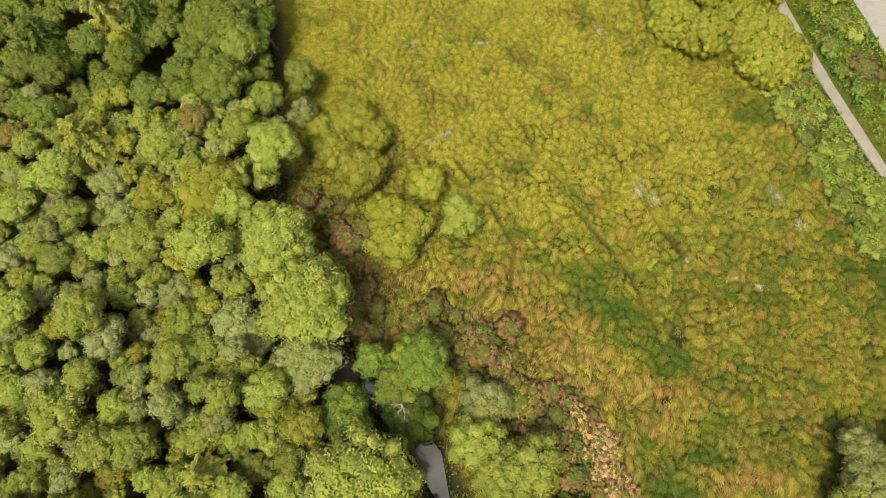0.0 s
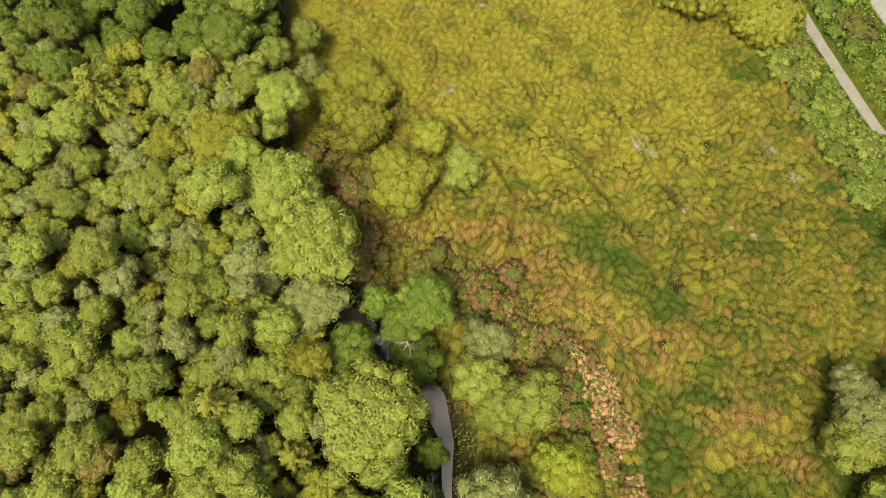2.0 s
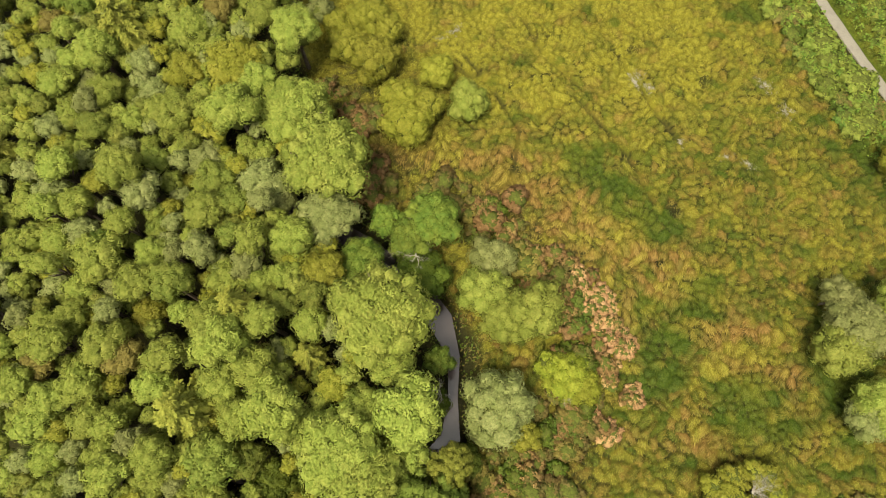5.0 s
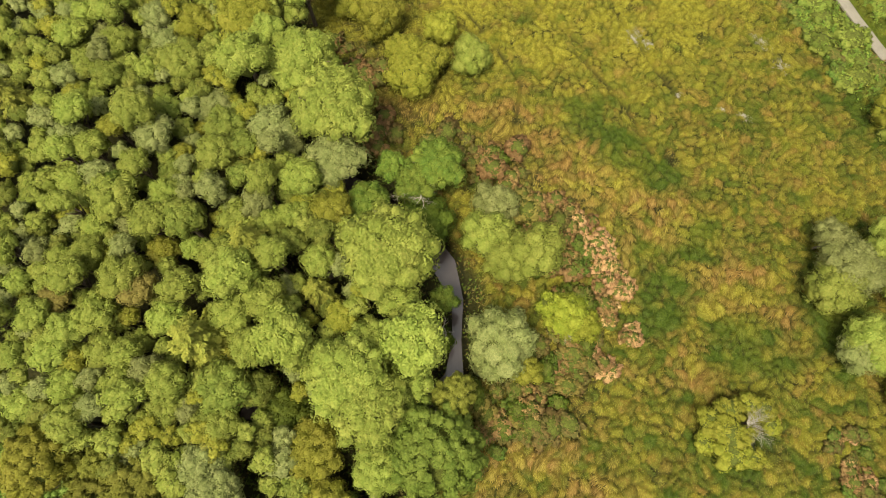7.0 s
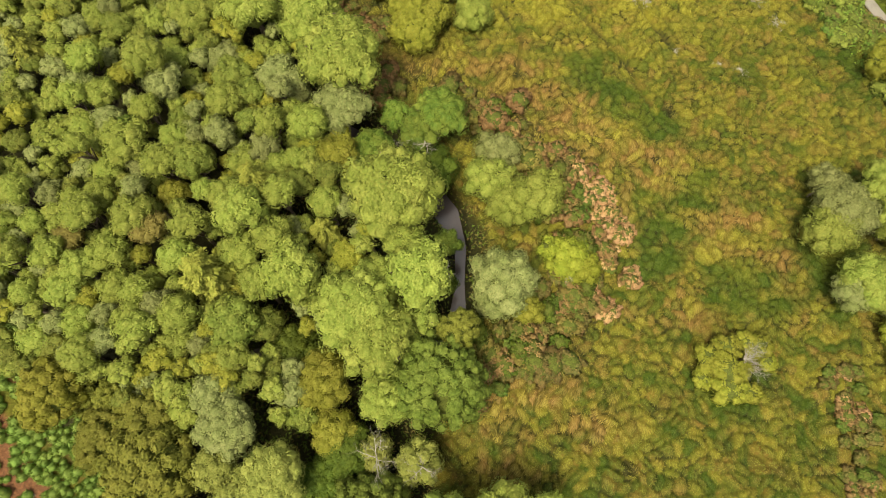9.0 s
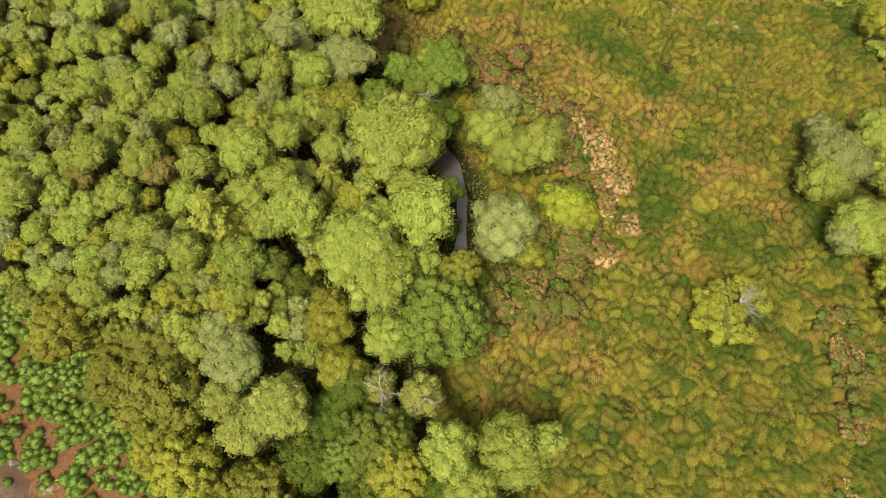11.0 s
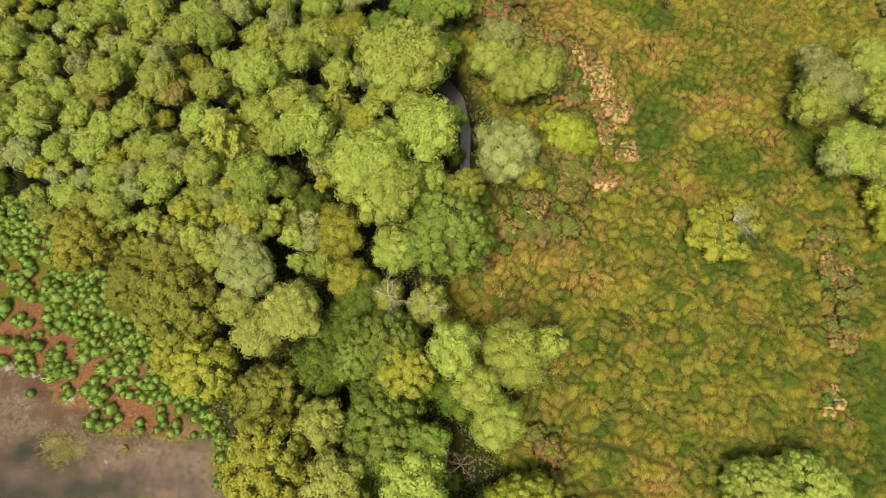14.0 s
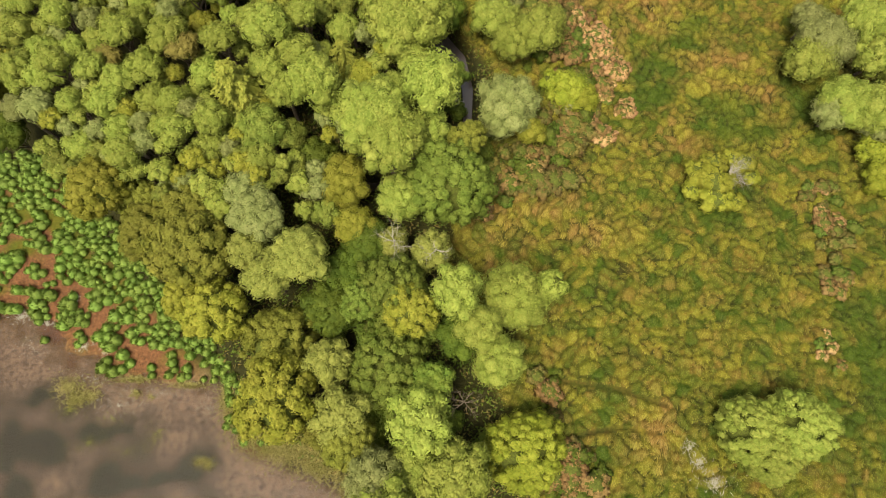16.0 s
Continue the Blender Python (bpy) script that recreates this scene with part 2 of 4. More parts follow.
def blobs(x, y, spots):
    out = 0
    for cx, cy, rx, ry, turn in spots:
        c, s = math.cos(radians(turn)), math.sin(radians(turn))
        u, v = (c * (x - cx) + s * (y - cy)) / rx, (-s * (x - cx) + c * (y - cy)) / ry
        out = np.maximum(out, np.exp(-(u * u + v * v)))
    return out


STRAW = [(-3, 17, 7, 3, -20), (6, 14.5, 8, 3.5, -25), (13, 9, 7, 4.5, -35), (18, 5.5, 5, 4, -30), (22, 2.5, 5, 3, -60), (25, 4, 2, 4, 0), (28, -5, 4, 2.5, -35),
         (31, -3.5, 3, 3, 0), (35, -9, 3, 3, 0), (24, -14, 2, 2, 0), (-12, 15, 4, 2, -20), (19, -1.5, 2.5, 3, 0), (9, -22, 4, 2, 20), (13, -25, 4, 2, 0), (3, -24, 4, 3, 0), (4, -29, 3, 2, 0), (17.5, -46, 3, 3.5, 0)]
LUSH = [(16, 15.5, 3.2, 2.6, -30), (19.5, 11.5, 3, 2.6, -40), (23.5, 8.5, 4, 2, -35), (20, -2.2, 2.2, 3, 10), (22.5, -4.5, 3, 3.5, 30), (20.5, -8, 2, 3.5, 0),
        (26, 0, 3, 2.5, 0), (31, -12, 4, 3, 0), (42, -2, 3, 5, 0), (40, -10, 4, 3, 0), (46, 33, 2, 6, 20), (39, 38, 4, 2, 0), (48, 20, 2, 8, 10), (27, -22, 3, 3, 0), (43, -42, 6, 8, 0)]


WEED = [(-40.5, -43, 3, 1.5, 0), (-35.5, -45, 3.5, 1.2, 10), (-27, -48.8, 1.6, 1, 0), (-33.5, -50.6, 4, 0.7, 10), (-46, -48, 4, 2, 0), (-44, -42, 2, 1.2, 30)]


def cover(x, y):
    """Shares of the plant cover: straw, lush green, yellow; litter, mud, red peat."""
    m, n1, n2, n3 = meadow(x, y), waves(x, y, 7, 11), waves(x, y, 3.2, 12), waves(x, y, 16, 13)
    straw = np.clip(blobs(x, y, STRAW) * (1.1 + 0.8 * n2) - 0.16, 0, 1) + 0.35 * step(n2 + 0.6 * n1, 0.9, 1.6) * step(-y, -12, 20)
    lush = np.clip(blobs(x, y, LUSH) * (1.5 + 0.6 * n2) - 0.1, 0, 1) + 0.28 * step(n1 + 0.4 * n2, 0.35, 1.1) * step(x + 0.2 * y, 20, 40) + 0.45 * step(n1 + 0.3 * n2, -0.3, 0.9) * step(-y, 8, 26)
    yellow = (1 - 0.85 * np.clip(lush, 0, 1)) * step(y + 0.25 * n3 * 8, 12, 34) * step(-x, -46, -28) * (0.75 + 0.45 * n1) + 0.3 * step(n3, 0.1, 0.9) * step(y, -22, -6)
    drift = waves(x, y, 5, 14) + 0.6 * n2
    lush, straw = lush + 0.42 * step(drift, 0.35, 1.2), straw + 0.34 * step(-drift, 0.4, 1.2)
    yellow = yellow * (1 - 0.55 * step(np.abs(drift), 0.5, 1.3))
    straw, lush, yellow = np.clip(straw, 0, 1) * m, np.clip(lush * (1 - 0.7 * straw), 0, 1) * m, np.clip(yellow, 0, 1) * m
    pond, edge = below(x, y, SHORE), below(x, y, WOOD_EDGE)
    mud = step(pond + 0.9 * n2, -2.6, 1.4)
    bog = step(edge, 1, 4) * (1 - mud)
    red = np.clip(bog * step(waves(x, y, 6, 21) + 1.2 * step(pond, -12, -4), -0.3, 0.7), 0, 1)
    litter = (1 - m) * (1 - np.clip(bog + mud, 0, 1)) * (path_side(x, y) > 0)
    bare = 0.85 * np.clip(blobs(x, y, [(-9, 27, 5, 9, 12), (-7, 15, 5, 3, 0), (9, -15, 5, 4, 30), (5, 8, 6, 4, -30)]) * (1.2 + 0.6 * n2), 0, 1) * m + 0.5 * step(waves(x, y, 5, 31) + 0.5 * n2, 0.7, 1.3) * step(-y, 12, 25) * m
    litter = litter + 0.85 * mud * step(pond, 1.2, 7) * (0.8 + 0.5 * n1) + 0.6 * mud * np.clip(blobs(x, y, WEED) * (1.2 + 0.8 * n2), 0, 1)
    lush = np.clip(lush + bog * (1 - red) * 0.45 + (path_side(x, y) < 0) * 0.8, 0, 1)
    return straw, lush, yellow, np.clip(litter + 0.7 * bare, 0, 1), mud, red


# tussock centres on a loose lattice, and the domes round them
GX0, GY0, GNX, GNY = -20.0, -62.0, 77, 115
SHIFT = RNG.uniform(-0.40, 0.40, (GNX, GNY, 2))
SHIFT[:, ::2, 0] += 0.25
SHIFT[:, 1::2, 0] -= 0.25
TALL = RNG.uniform(0.55, 1.0, (GNX, GNY))
TRAILS = [[(1.5, 31, 0.1), (5, 26, 0.15), (8, 20.5, 0.1), (7, 14, 0.1)], [(9, 37, 0.1), (11.5, 31, 0.2), (16, 26, 0.1)], [(15, 25, 0.1), (20, 18, 0.15), (23, 11, 0.1)],
          [(20, 32, 0.1), (25, 22, 0.15), (30, 14, 0.1)], [(8, -41, 0.1), (15, -42, 0.2), (19, -43.5, 0.1)], [(-2, 31.5, 0.1), (2, 28, 0.15), (6, 27, 0.1)],
          [(9, -46.5, 0.1), (14, -45.5, 0.2), (18, -46, 0.1)]]


def cells(x, y):
    """Of the tussock pattern: nearest and second distance, height share and a number of the tussock's own."""
    u = (x - GX0) / SPREAD + 0.45 * waves(x, y, 7, 51)
    v = (y - GY0) / SPREAD + 0.45 * waves(x, y, 6, 52)
    i0, j0 = np.floor(u).astype(int), np.floor(v).astype(int)
    d1, d2, tall = np.full(x.shape, 9.0), np.full(x.shape, 9.0), np.zeros(x.shape)
    for di in (-1, 0, 1):
        for dj in (-1, 0, 1):
            i, j = np.clip(i0 + di, 0, GNX - 1), np.clip(j0 + dj, 0, GNY - 1)
            d = np.hypot(i + 0.5 + np.clip(SHIFT[i, j, 0], -0.5, 0.5) - u, j + 0.5 + SHIFT[i, j, 1] - v)
            near = d < d1
            d2 = np.where(near, d1, np.minimum(d2, d))
            tall = np.where(near, TALL[i, j], tall)
            d1 = np.where(near, d, d1)
    return d1, d2, tall, (tall * 97.3) % 1.0


def trail(x, y):
    """1 along the trodden trails."""
    out = np.zeros(np.shape(x))
    for line in TRAILS:
        d, w = along(x, y, line)
        out = np.maximum(out, 1 - step(d, 0.1, w + 0.3))
    return out


def tussocks(x, y):
    """Height of the grass tussocks over the land."""
    d1, d2, tall, own = cells(x, y)
    return step(d2 - d1, 0.02, 0.30) * tall * (0.62 - 0.45 * d1 * d1) * np.clip(0.90 + 0.3 * waves(x, y, 7, 63), 0.6, 1.1) * (1 - 0.1 * step(-y, 12, 24)) * (1 - trail(x, y)) - 0.1 * trail(x, y)


def height(x, y):
    return lie(x, y) + meadow(x, y) * tussocks(x, y)


def from_arrays(name, verts, faces, mat, smooth=False, normals=None):
    """A mesh from an array of places and one array of faces, or a pair of them (quads and triangles)."""
    me = bpy.data.meshes.new(name)
    faces = faces if isinstance(faces, tuple) else (faces,)
    if normals is not None:
        turned = []
        for f in faces:
            way = np.cross(verts[f[:, 1]] - verts[f[:, 0]], verts[f[:, 2]] - verts[f[:, 0]])
            turned.append(np.where(((way * normals[f].sum(1)).sum(1) < 0)[:, None], f[:, ::-1], f))
        faces = tuple(turned)
    loops = np.concatenate([f.ravel() for f in faces])
    sizes = np.concatenate([np.full(len(f), f.shape[1]) for f in faces])
    me.vertices.add(len(verts))
    me.vertices.foreach_set("co", np.ascontiguousarray(verts, dtype=np.float32).ravel())
    me.loops.add(len(loops))
    me.loops.foreach_set("vertex_index", loops.astype(np.int32))
    me.polygons.add(len(sizes))
    me.polygons.foreach_set("loop_start", (np.cumsum(sizes) - sizes).astype(np.int32))
    me.polygons.foreach_set("loop_total", sizes.astype(np.int32))
    me.update(calc_edges=True)
    me.validate()
    me.materials.append(mat)
    if smooth or normals is not None:
        me.shade_smooth()
    if normals is not None:
        me.normals_split_custom_set_from_vertices(unit(normals).tolist())
    return me


def unit(v):
    return v / (np.linalg.norm(v, axis=1)[:, None] + 1e-9)


def paint_cover(me, x, y):
    """Plant cover: each tussock has its own mixture, paler at its crown, greener at its rim and dark in the cracks."""
    c = list(cover(x, y))
    (d1, d2, tall, own), m = cells(x, y), meadow(x, y)
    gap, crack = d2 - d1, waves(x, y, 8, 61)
    hollows = m * np.maximum(1 - step(gap, 0.03, 0.12 + 0.07 * crack), 0.8 * trail(x, y))
    calm = 1 - 0.2 * step(-y, 12, 26)
    own = 0.42 + (own - 0.42) * calm
    c[0] = np.clip(c[0] + m * 0.40 * step(own, 0.80, 0.9) - 0.35 * c[0] * (1 - step(own, 0.1, 0.35)), 0, 1)
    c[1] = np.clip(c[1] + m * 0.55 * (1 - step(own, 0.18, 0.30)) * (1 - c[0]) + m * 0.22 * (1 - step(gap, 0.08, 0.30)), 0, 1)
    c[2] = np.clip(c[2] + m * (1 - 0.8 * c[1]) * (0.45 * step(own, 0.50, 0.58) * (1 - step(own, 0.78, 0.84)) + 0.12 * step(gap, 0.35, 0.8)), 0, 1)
    # cracks and trails are mixed towards the dark brown
    c[3] = np.clip(c[3] + 1.0 * hollows * np.clip(0.62 + 0.6 * waves(x, y, 6, 62), 0.15, 1) * (1 - 0.55 * step(y, 28, 42)) * (1 - 0.1 * step(-y, 12, 24)), 0, 1)
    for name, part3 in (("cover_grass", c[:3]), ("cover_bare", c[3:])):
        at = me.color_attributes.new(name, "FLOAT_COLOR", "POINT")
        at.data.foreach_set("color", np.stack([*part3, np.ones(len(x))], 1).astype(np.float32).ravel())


def ground_sheet():
    far = np.array([90, 120, 180, 320, 700, 1500])
    xs = np.concatenate([-far[::-1], np.arange(-76, -52, 0.9), np.arange(-52, -12, 0.5), np.arange(-12, 54, 0.24), np.arange(54.4, 76, 0.9), far])
    ys = np.concatenate([-far[::-1], np.arange(-72, -57, 1.2), np.arange(-57, 60, 0.23), np.arange(60.2, 80, 1.2), far])
    x, y = (v.ravel() for v in np.meshgrid(xs, ys))
    near = (np.abs(x) < 80) & (np.abs(y) < 82)
    z = np.where(near, height(np.clip(x, -80, 80), np.clip(y, -80, 80)), 0.0)
    a = (np.arange(len(ys) - 1)[:, None] * len(xs) + np.arange(len(xs) - 1)[None, :]).ravel()
    me = from_arrays("ground", np.stack([x, y, z], 1), np.stack([a, a + 1, a + len(xs) + 1, a + len(xs)], 1), GROUND, True)
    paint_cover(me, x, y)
    return tagged(new("ground", me), "tussocky bog meadow, peat and bare pond mud", "ground", kind="structure")


ground_sheet()


def sheet(name, corners, z, mat, label, category):
    bm = bmesh.new()
    bm.faces.new([bm.verts.new((x, y, z)) for x, y in corners])
    me = bpy.data.meshes.new(name)
    bm.to_mesh(me)
    bm.free()
    me.materials.append(mat)
    return tagged(new(name, me), label, category, kind="structure")


sheet("stream_water", [(-26, -22), (6, -22), (6, 14), (-26, 14)], -2.2, STREAM, "still grey-brown stream water under the trees", "water")
sheet("pond_water", [(-95, -90), (12, -90), (12, -50), (-18, -38), (-40, -30), (-95, -30)], -2.06, POND, "shallow murky pond water over mud", "water")


def strip(name, left, right, y0, y1, lift, mat, label, category):
    """A paved strip with a low rounded edge, laid on the land."""
    ys = np.arange(y0, y1, 0.8)
    bm = bmesh.new()
    rows = []
    for yy in ys:
        wob = 0.03 * math.sin(yy * 1.7) + 0.03 * math.sin(yy * 0.63 + 1)
        x0, x1 = left(yy) + wob, right(yy) - wob
        rows.append([bm.verts.new((xx, yy, zz)) for xx, zz in ((x0 - 0.05, -0.25), (x0, lift - 0.03), (x0 + 0.12, lift), ((x0 + x1) / 2, lift + 0.03), (x1 - 0.12, lift), (x1, lift - 0.03), (x1 + 0.05, -0.25))])
    for p, q in zip(rows[:-1], rows[1:]):
        for i in range(6):
            bm.faces.new((p[i], p[i + 1], q[i + 1], q[i]))
    me = bpy.data.meshes.new(name)
    bm.normal_update()
    bm.to_mesh(me)
    bm.free()
    me.materials.append(mat)
    return tagged(new(name, me), label, category, kind="structure")


strip("footpath", lambda y: path_x(y) - 0.75, lambda y: path_x(y) + 0.75, 8, 78, 0.14, GRAVEL, "straight pale gravel footpath beside the bog", "path")
strip("road", lambda y: path_x(y) + 9.7, lambda y: path_x(y) + 15.5, 8, 78, 0.16, CONCRETE, "pale worn road beyond the verge", "road")

# ---- meadow grass: blades fanning from every tussock ----


def meadow_grass():
    r, n = np.random.default_rng(5), 620000
    bx, by = r.uniform(-22, 61, n), r.uniform(-57, 60, n)
    d1, d2, tall, own = cells(bx, by)
    keep = (meadow(bx, by) > 0.4) & (d2 - d1 > 0.07 + r.uniform(0, 0.14, n)) & (trail(bx, by) < 0.3) & (r.uniform(0, 1, n) > 0.8 * cover(bx, by)[3])
    bx, by, tall, own = bx[keep], by[keep], tall[keep], own[keep]
    n = len(bx)
    cx, cy = bx, by
    straw = cover(bx, by)[0]
    turn = 6.2832 * ((own * 7.7) % 1.0) + r.normal(0, 0.9, n)
    swept = np.radians(-112) + 0.5 * waves(cx, cy, 6, 41) + r.normal(0, 0.25, n)
    aim = np.where(r.uniform(0, 1, n) < 0.35 + 0.6 * straw, swept, turn)
    length = r.uniform(0.18, 0.36, n) * (0.75 + 0.4 * tall) * (1 + 0.9 * straw) * (1 - 0.35 * step(-by, 8, 22) * (1 - straw))
    width = r.uniform(0.018, 0.042, n)
    dx, dy = np.cos(aim), np.sin(aim)
    z0 = height(bx, by) - 0.02
    lift = r.uniform(0.04, 0.16, n) * (1 - 0.35 * straw)
    mx, my = bx + dx * length * 0.45, by + dy * length * 0.45
    tx, ty = bx + dx * length, by + dy * length
    tz = np.maximum(height(tx, ty) + 0.03, z0 + lift * r.uniform(0.2, 1.0, n))
    v = np.stack([bx, by, z0, mx - dy * width, my + dx * width, z0 + lift, tx, ty, tz, mx + dy * width, my - dx * width, z0 + lift], 1).reshape(-1, 3)
    e = 0.12
    out = np.stack([height(bx - e, by) - height(bx + e, by), height(bx, by - e) - height(bx, by + e), np.full(n, 2 * e)], 1)
    me = from_arrays("meadow_grass", v, np.arange(4 * n).reshape(-1, 4)[:, ::-1], BLADES, True, np.repeat(unit(out) + r.normal(0, 0.12, (n, 3)), 4, axis=0))
    x, y = np.repeat(cx, 4), np.repeat(cy, 4)
    paint_cover(me, x, y)
    return tagged(new("meadow_grass", me), "tussocky olive and straw-coloured bog grass", "grass", kind="stuff")


meadow_grass()

# ---- trees ----
BALL = []


def ball():
    """Places and faces of a round ball."""
    if not BALL:
        bm = bmesh.new()
        bmesh.ops.create_icosphere(bm, subdivisions=1, radius=1.0)
        BALL.extend((np.array([v.co[:] for v in bm.verts]), np.array([[v.index for v in f.verts] for f in bm.faces])))
        bm.free()
    return BALL


def sprays(r, places, normals, length, width, loose):
    """Leaf sprays, one small pointed blade each, lying loosely along the surface."""
    n = len(places)
    nor = unit(normals + r.normal(0, loose, (n, 3)))
    t = unit(np.cross(nor, r.normal(0, 1, (n, 3))))
    b = np.cross(nor, t)
    l, w = length * r.uniform(0.6, 1.25, (n, 1)), width * r.uniform(0.7, 1.2, (n, 1))
    v = np.stack([places - t * l * 0.4 - b * w / 2, places + t * l * 0.6 - nor * l * 0.1, places - t * l * 0.3 + b * w / 2], 1)
    return v.reshape(-1, 3)


def round_about(r, n):
    """n directions spread evenly over a sphere, a little uneven."""
    k = np.arange(n)
    z, a = 1 - 2 * (k + 0.5) / n, k * 2.39996 + r.uniform(0, 6.28)
    f = np.sqrt(1 - z * z)
    return unit(np.stack([f * np.cos(a), f * np.sin(a), z], 1) + r.normal(0, 0.12, (n, 3)))


def knobs(d, heads):
    """Of a lobe that bulges round some heads: how far it bulges in the directions d, and which way its skin faces."""
    dots = d @ heads.T
    best = dots.argmax(1)
    wide = 2.3 / math.sqrt(len(heads))
    off = np.arccos(np.clip(dots[np.arange(len(d)), best], -1, 1)) / wide
    return np.sqrt(np.clip(1 - off * off, 0, 1)), unit(0.6 * d + (d - heads[best]) * (0.95 / wide))


def lumpy_arrays(r, R, deep, top, lumps, lump, leaf, count, loose=0.35, low=1.2, heads=15, apart=0.6, dome=0.8):
    """A crown of knobby lobes with clefts between them, covered with leaf sprays: places, normals, leaf faces, inner faces."""
    k = np.arange(lumps)
    up = 1 - low * (k + 0.5) / lumps
    ang = k * 2.39996 + r.uniform(0, 6.28) + r.normal(0, 0.3, lumps)
    flat = np.sqrt(np.maximum(0, 1 - up * up))
    size = lump * r.uniform(0.66, 1.34, lumps)
    bulge = 1 + 0.07 * np.sin(2 * ang + r.uniform(0, 6.28)) + 0.06 * np.sin(3 * ang + r.uniform(0, 6.28))
    reach = r.uniform(0.88, 1.02, lumps) * bulge * (R - size - 0.2 * leaf)
    c = np.stack([np.cos(ang) * flat * reach, np.sin(ang) * flat * reach, top - deep * 0.5 + (deep * 0.5 - size - leaf) * up], 1)
    for _ in range(10):
        gap = c[:, None] - c[None]
        far = np.linalg.norm(gap, axis=2) + 1e-6
        push = np.maximum(0, apart * (size[:, None] + size[None]) - far) * (1 - np.eye(lumps))
        c += (gap / far[:, :, None] * push[:, :, None]).sum(1) * 0.12 * np.array([0.7, 0.7, 0.4])
    c[:, 2] += np.minimum(0, top - leaf - size - c[:, 2])
    bv, bf = ball()
    middle, girth = np.array([0, 0, top - deep * 0.55]), np.array([R, R, deep * 0.55])
    share = size ** 2 * np.clip(0.35 + (c[:, 2] - (top - deep)) / deep, 0.35, 1.2)
    places, faces_out, inner, inner_out = [], [], [], []
    for q, s, m in zip(c, size, np.ceil(share / share.sum() * count * 1.7).astype(int)):
        h = round_about(r, heads)
        d = r.normal(0, 1, (m, 3))
        d[:, 2] += 0.5 * np.abs(d[:, 2])
        d = unit(d)
        d = d[(d[:, 2] > -0.4) | (r.uniform(0, 1, m) < 0.2)]
        bump, out = knobs(d, h)
        p = q + d * (s * (0.64 + 0.38 * bump) * r.uniform(0.92, 1.07, len(d)))[:, None]
        inside = ((p[:, None] - c[None]) ** 2).sum(2) < (0.66 * size[None]) ** 2
        ok = ~inside.any(1)
        p, out = p[ok], out[ok]
        places.append(p)
        faces_out.append(unit(out + dome * unit((p - middle) / girth)))
        bump, out = knobs(bv, h)
        inner.append(q + bv * (s * (0.60 + 0.26 * bump))[:, None])
        inner_out.append(unit(out + dome * unit((inner[-1] - middle) / girth)))
    places, faces_out = np.concatenate(places), np.concatenate(faces_out)
    keep = r.permutation(len(places))[:count]
    places, faces_out = places[keep], faces_out[keep]
    v = sprays(r, places, faces_out + np.array([0, 0, 0.25]), leaf, leaf * 0.8, loose)
    vn = np.repeat(faces_out + r.normal(0, 0.16, faces_out.shape), 3, axis=0)
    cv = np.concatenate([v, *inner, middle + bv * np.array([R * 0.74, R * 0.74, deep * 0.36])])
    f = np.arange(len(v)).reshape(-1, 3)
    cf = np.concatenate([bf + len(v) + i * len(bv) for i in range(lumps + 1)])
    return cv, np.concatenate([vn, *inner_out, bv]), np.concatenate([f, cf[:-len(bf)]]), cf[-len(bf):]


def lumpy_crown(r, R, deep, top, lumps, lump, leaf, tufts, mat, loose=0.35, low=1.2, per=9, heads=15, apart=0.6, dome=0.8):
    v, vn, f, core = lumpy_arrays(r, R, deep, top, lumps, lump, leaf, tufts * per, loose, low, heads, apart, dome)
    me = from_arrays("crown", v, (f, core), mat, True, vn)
    # the middle ball takes the shade-dark core colour
    me.materials.append(CORE_SHADE)
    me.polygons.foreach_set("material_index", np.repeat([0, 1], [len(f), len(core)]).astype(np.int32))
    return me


def tube(bm, points, radii, sides=6):
    """A tapered limb through some points."""
    rings = []
    for i, (p, rad) in enumerate(zip(points, radii)):
        p = Vector(p)
        way = (Vector(points[min(i + 1, len(points) - 1)]) - Vector(points[max(i - 1, 0)])).normalized()
        q = way.to_track_quat("Z", "Y")
        rings.append([bm.verts.new(p + q @ Vector((rad * math.cos(6.2832 * k / sides), rad * math.sin(6.2832 * k / sides), 0))) for k in range(sides)])
    for a, b in zip(rings[:-1], rings[1:]):
        for k in range(sides):
            bm.faces.new((a[k], a[(k + 1) % sides], b[(k + 1) % sides], b[k]))
    bm.faces.new(rings[0][::-1])
    bm.faces.new(rings[-1])


def finish(name, bm, mat):
    me = bpy.data.meshes.new(name)
    bm.normal_update()
    bm.to_mesh(me)
    bm.free()
    me.materials.append(mat)
    return me


def part(name, me, parent, label=""):
    ob = new(name, me)
    ob.parent = parent
    return tagged(ob, label)


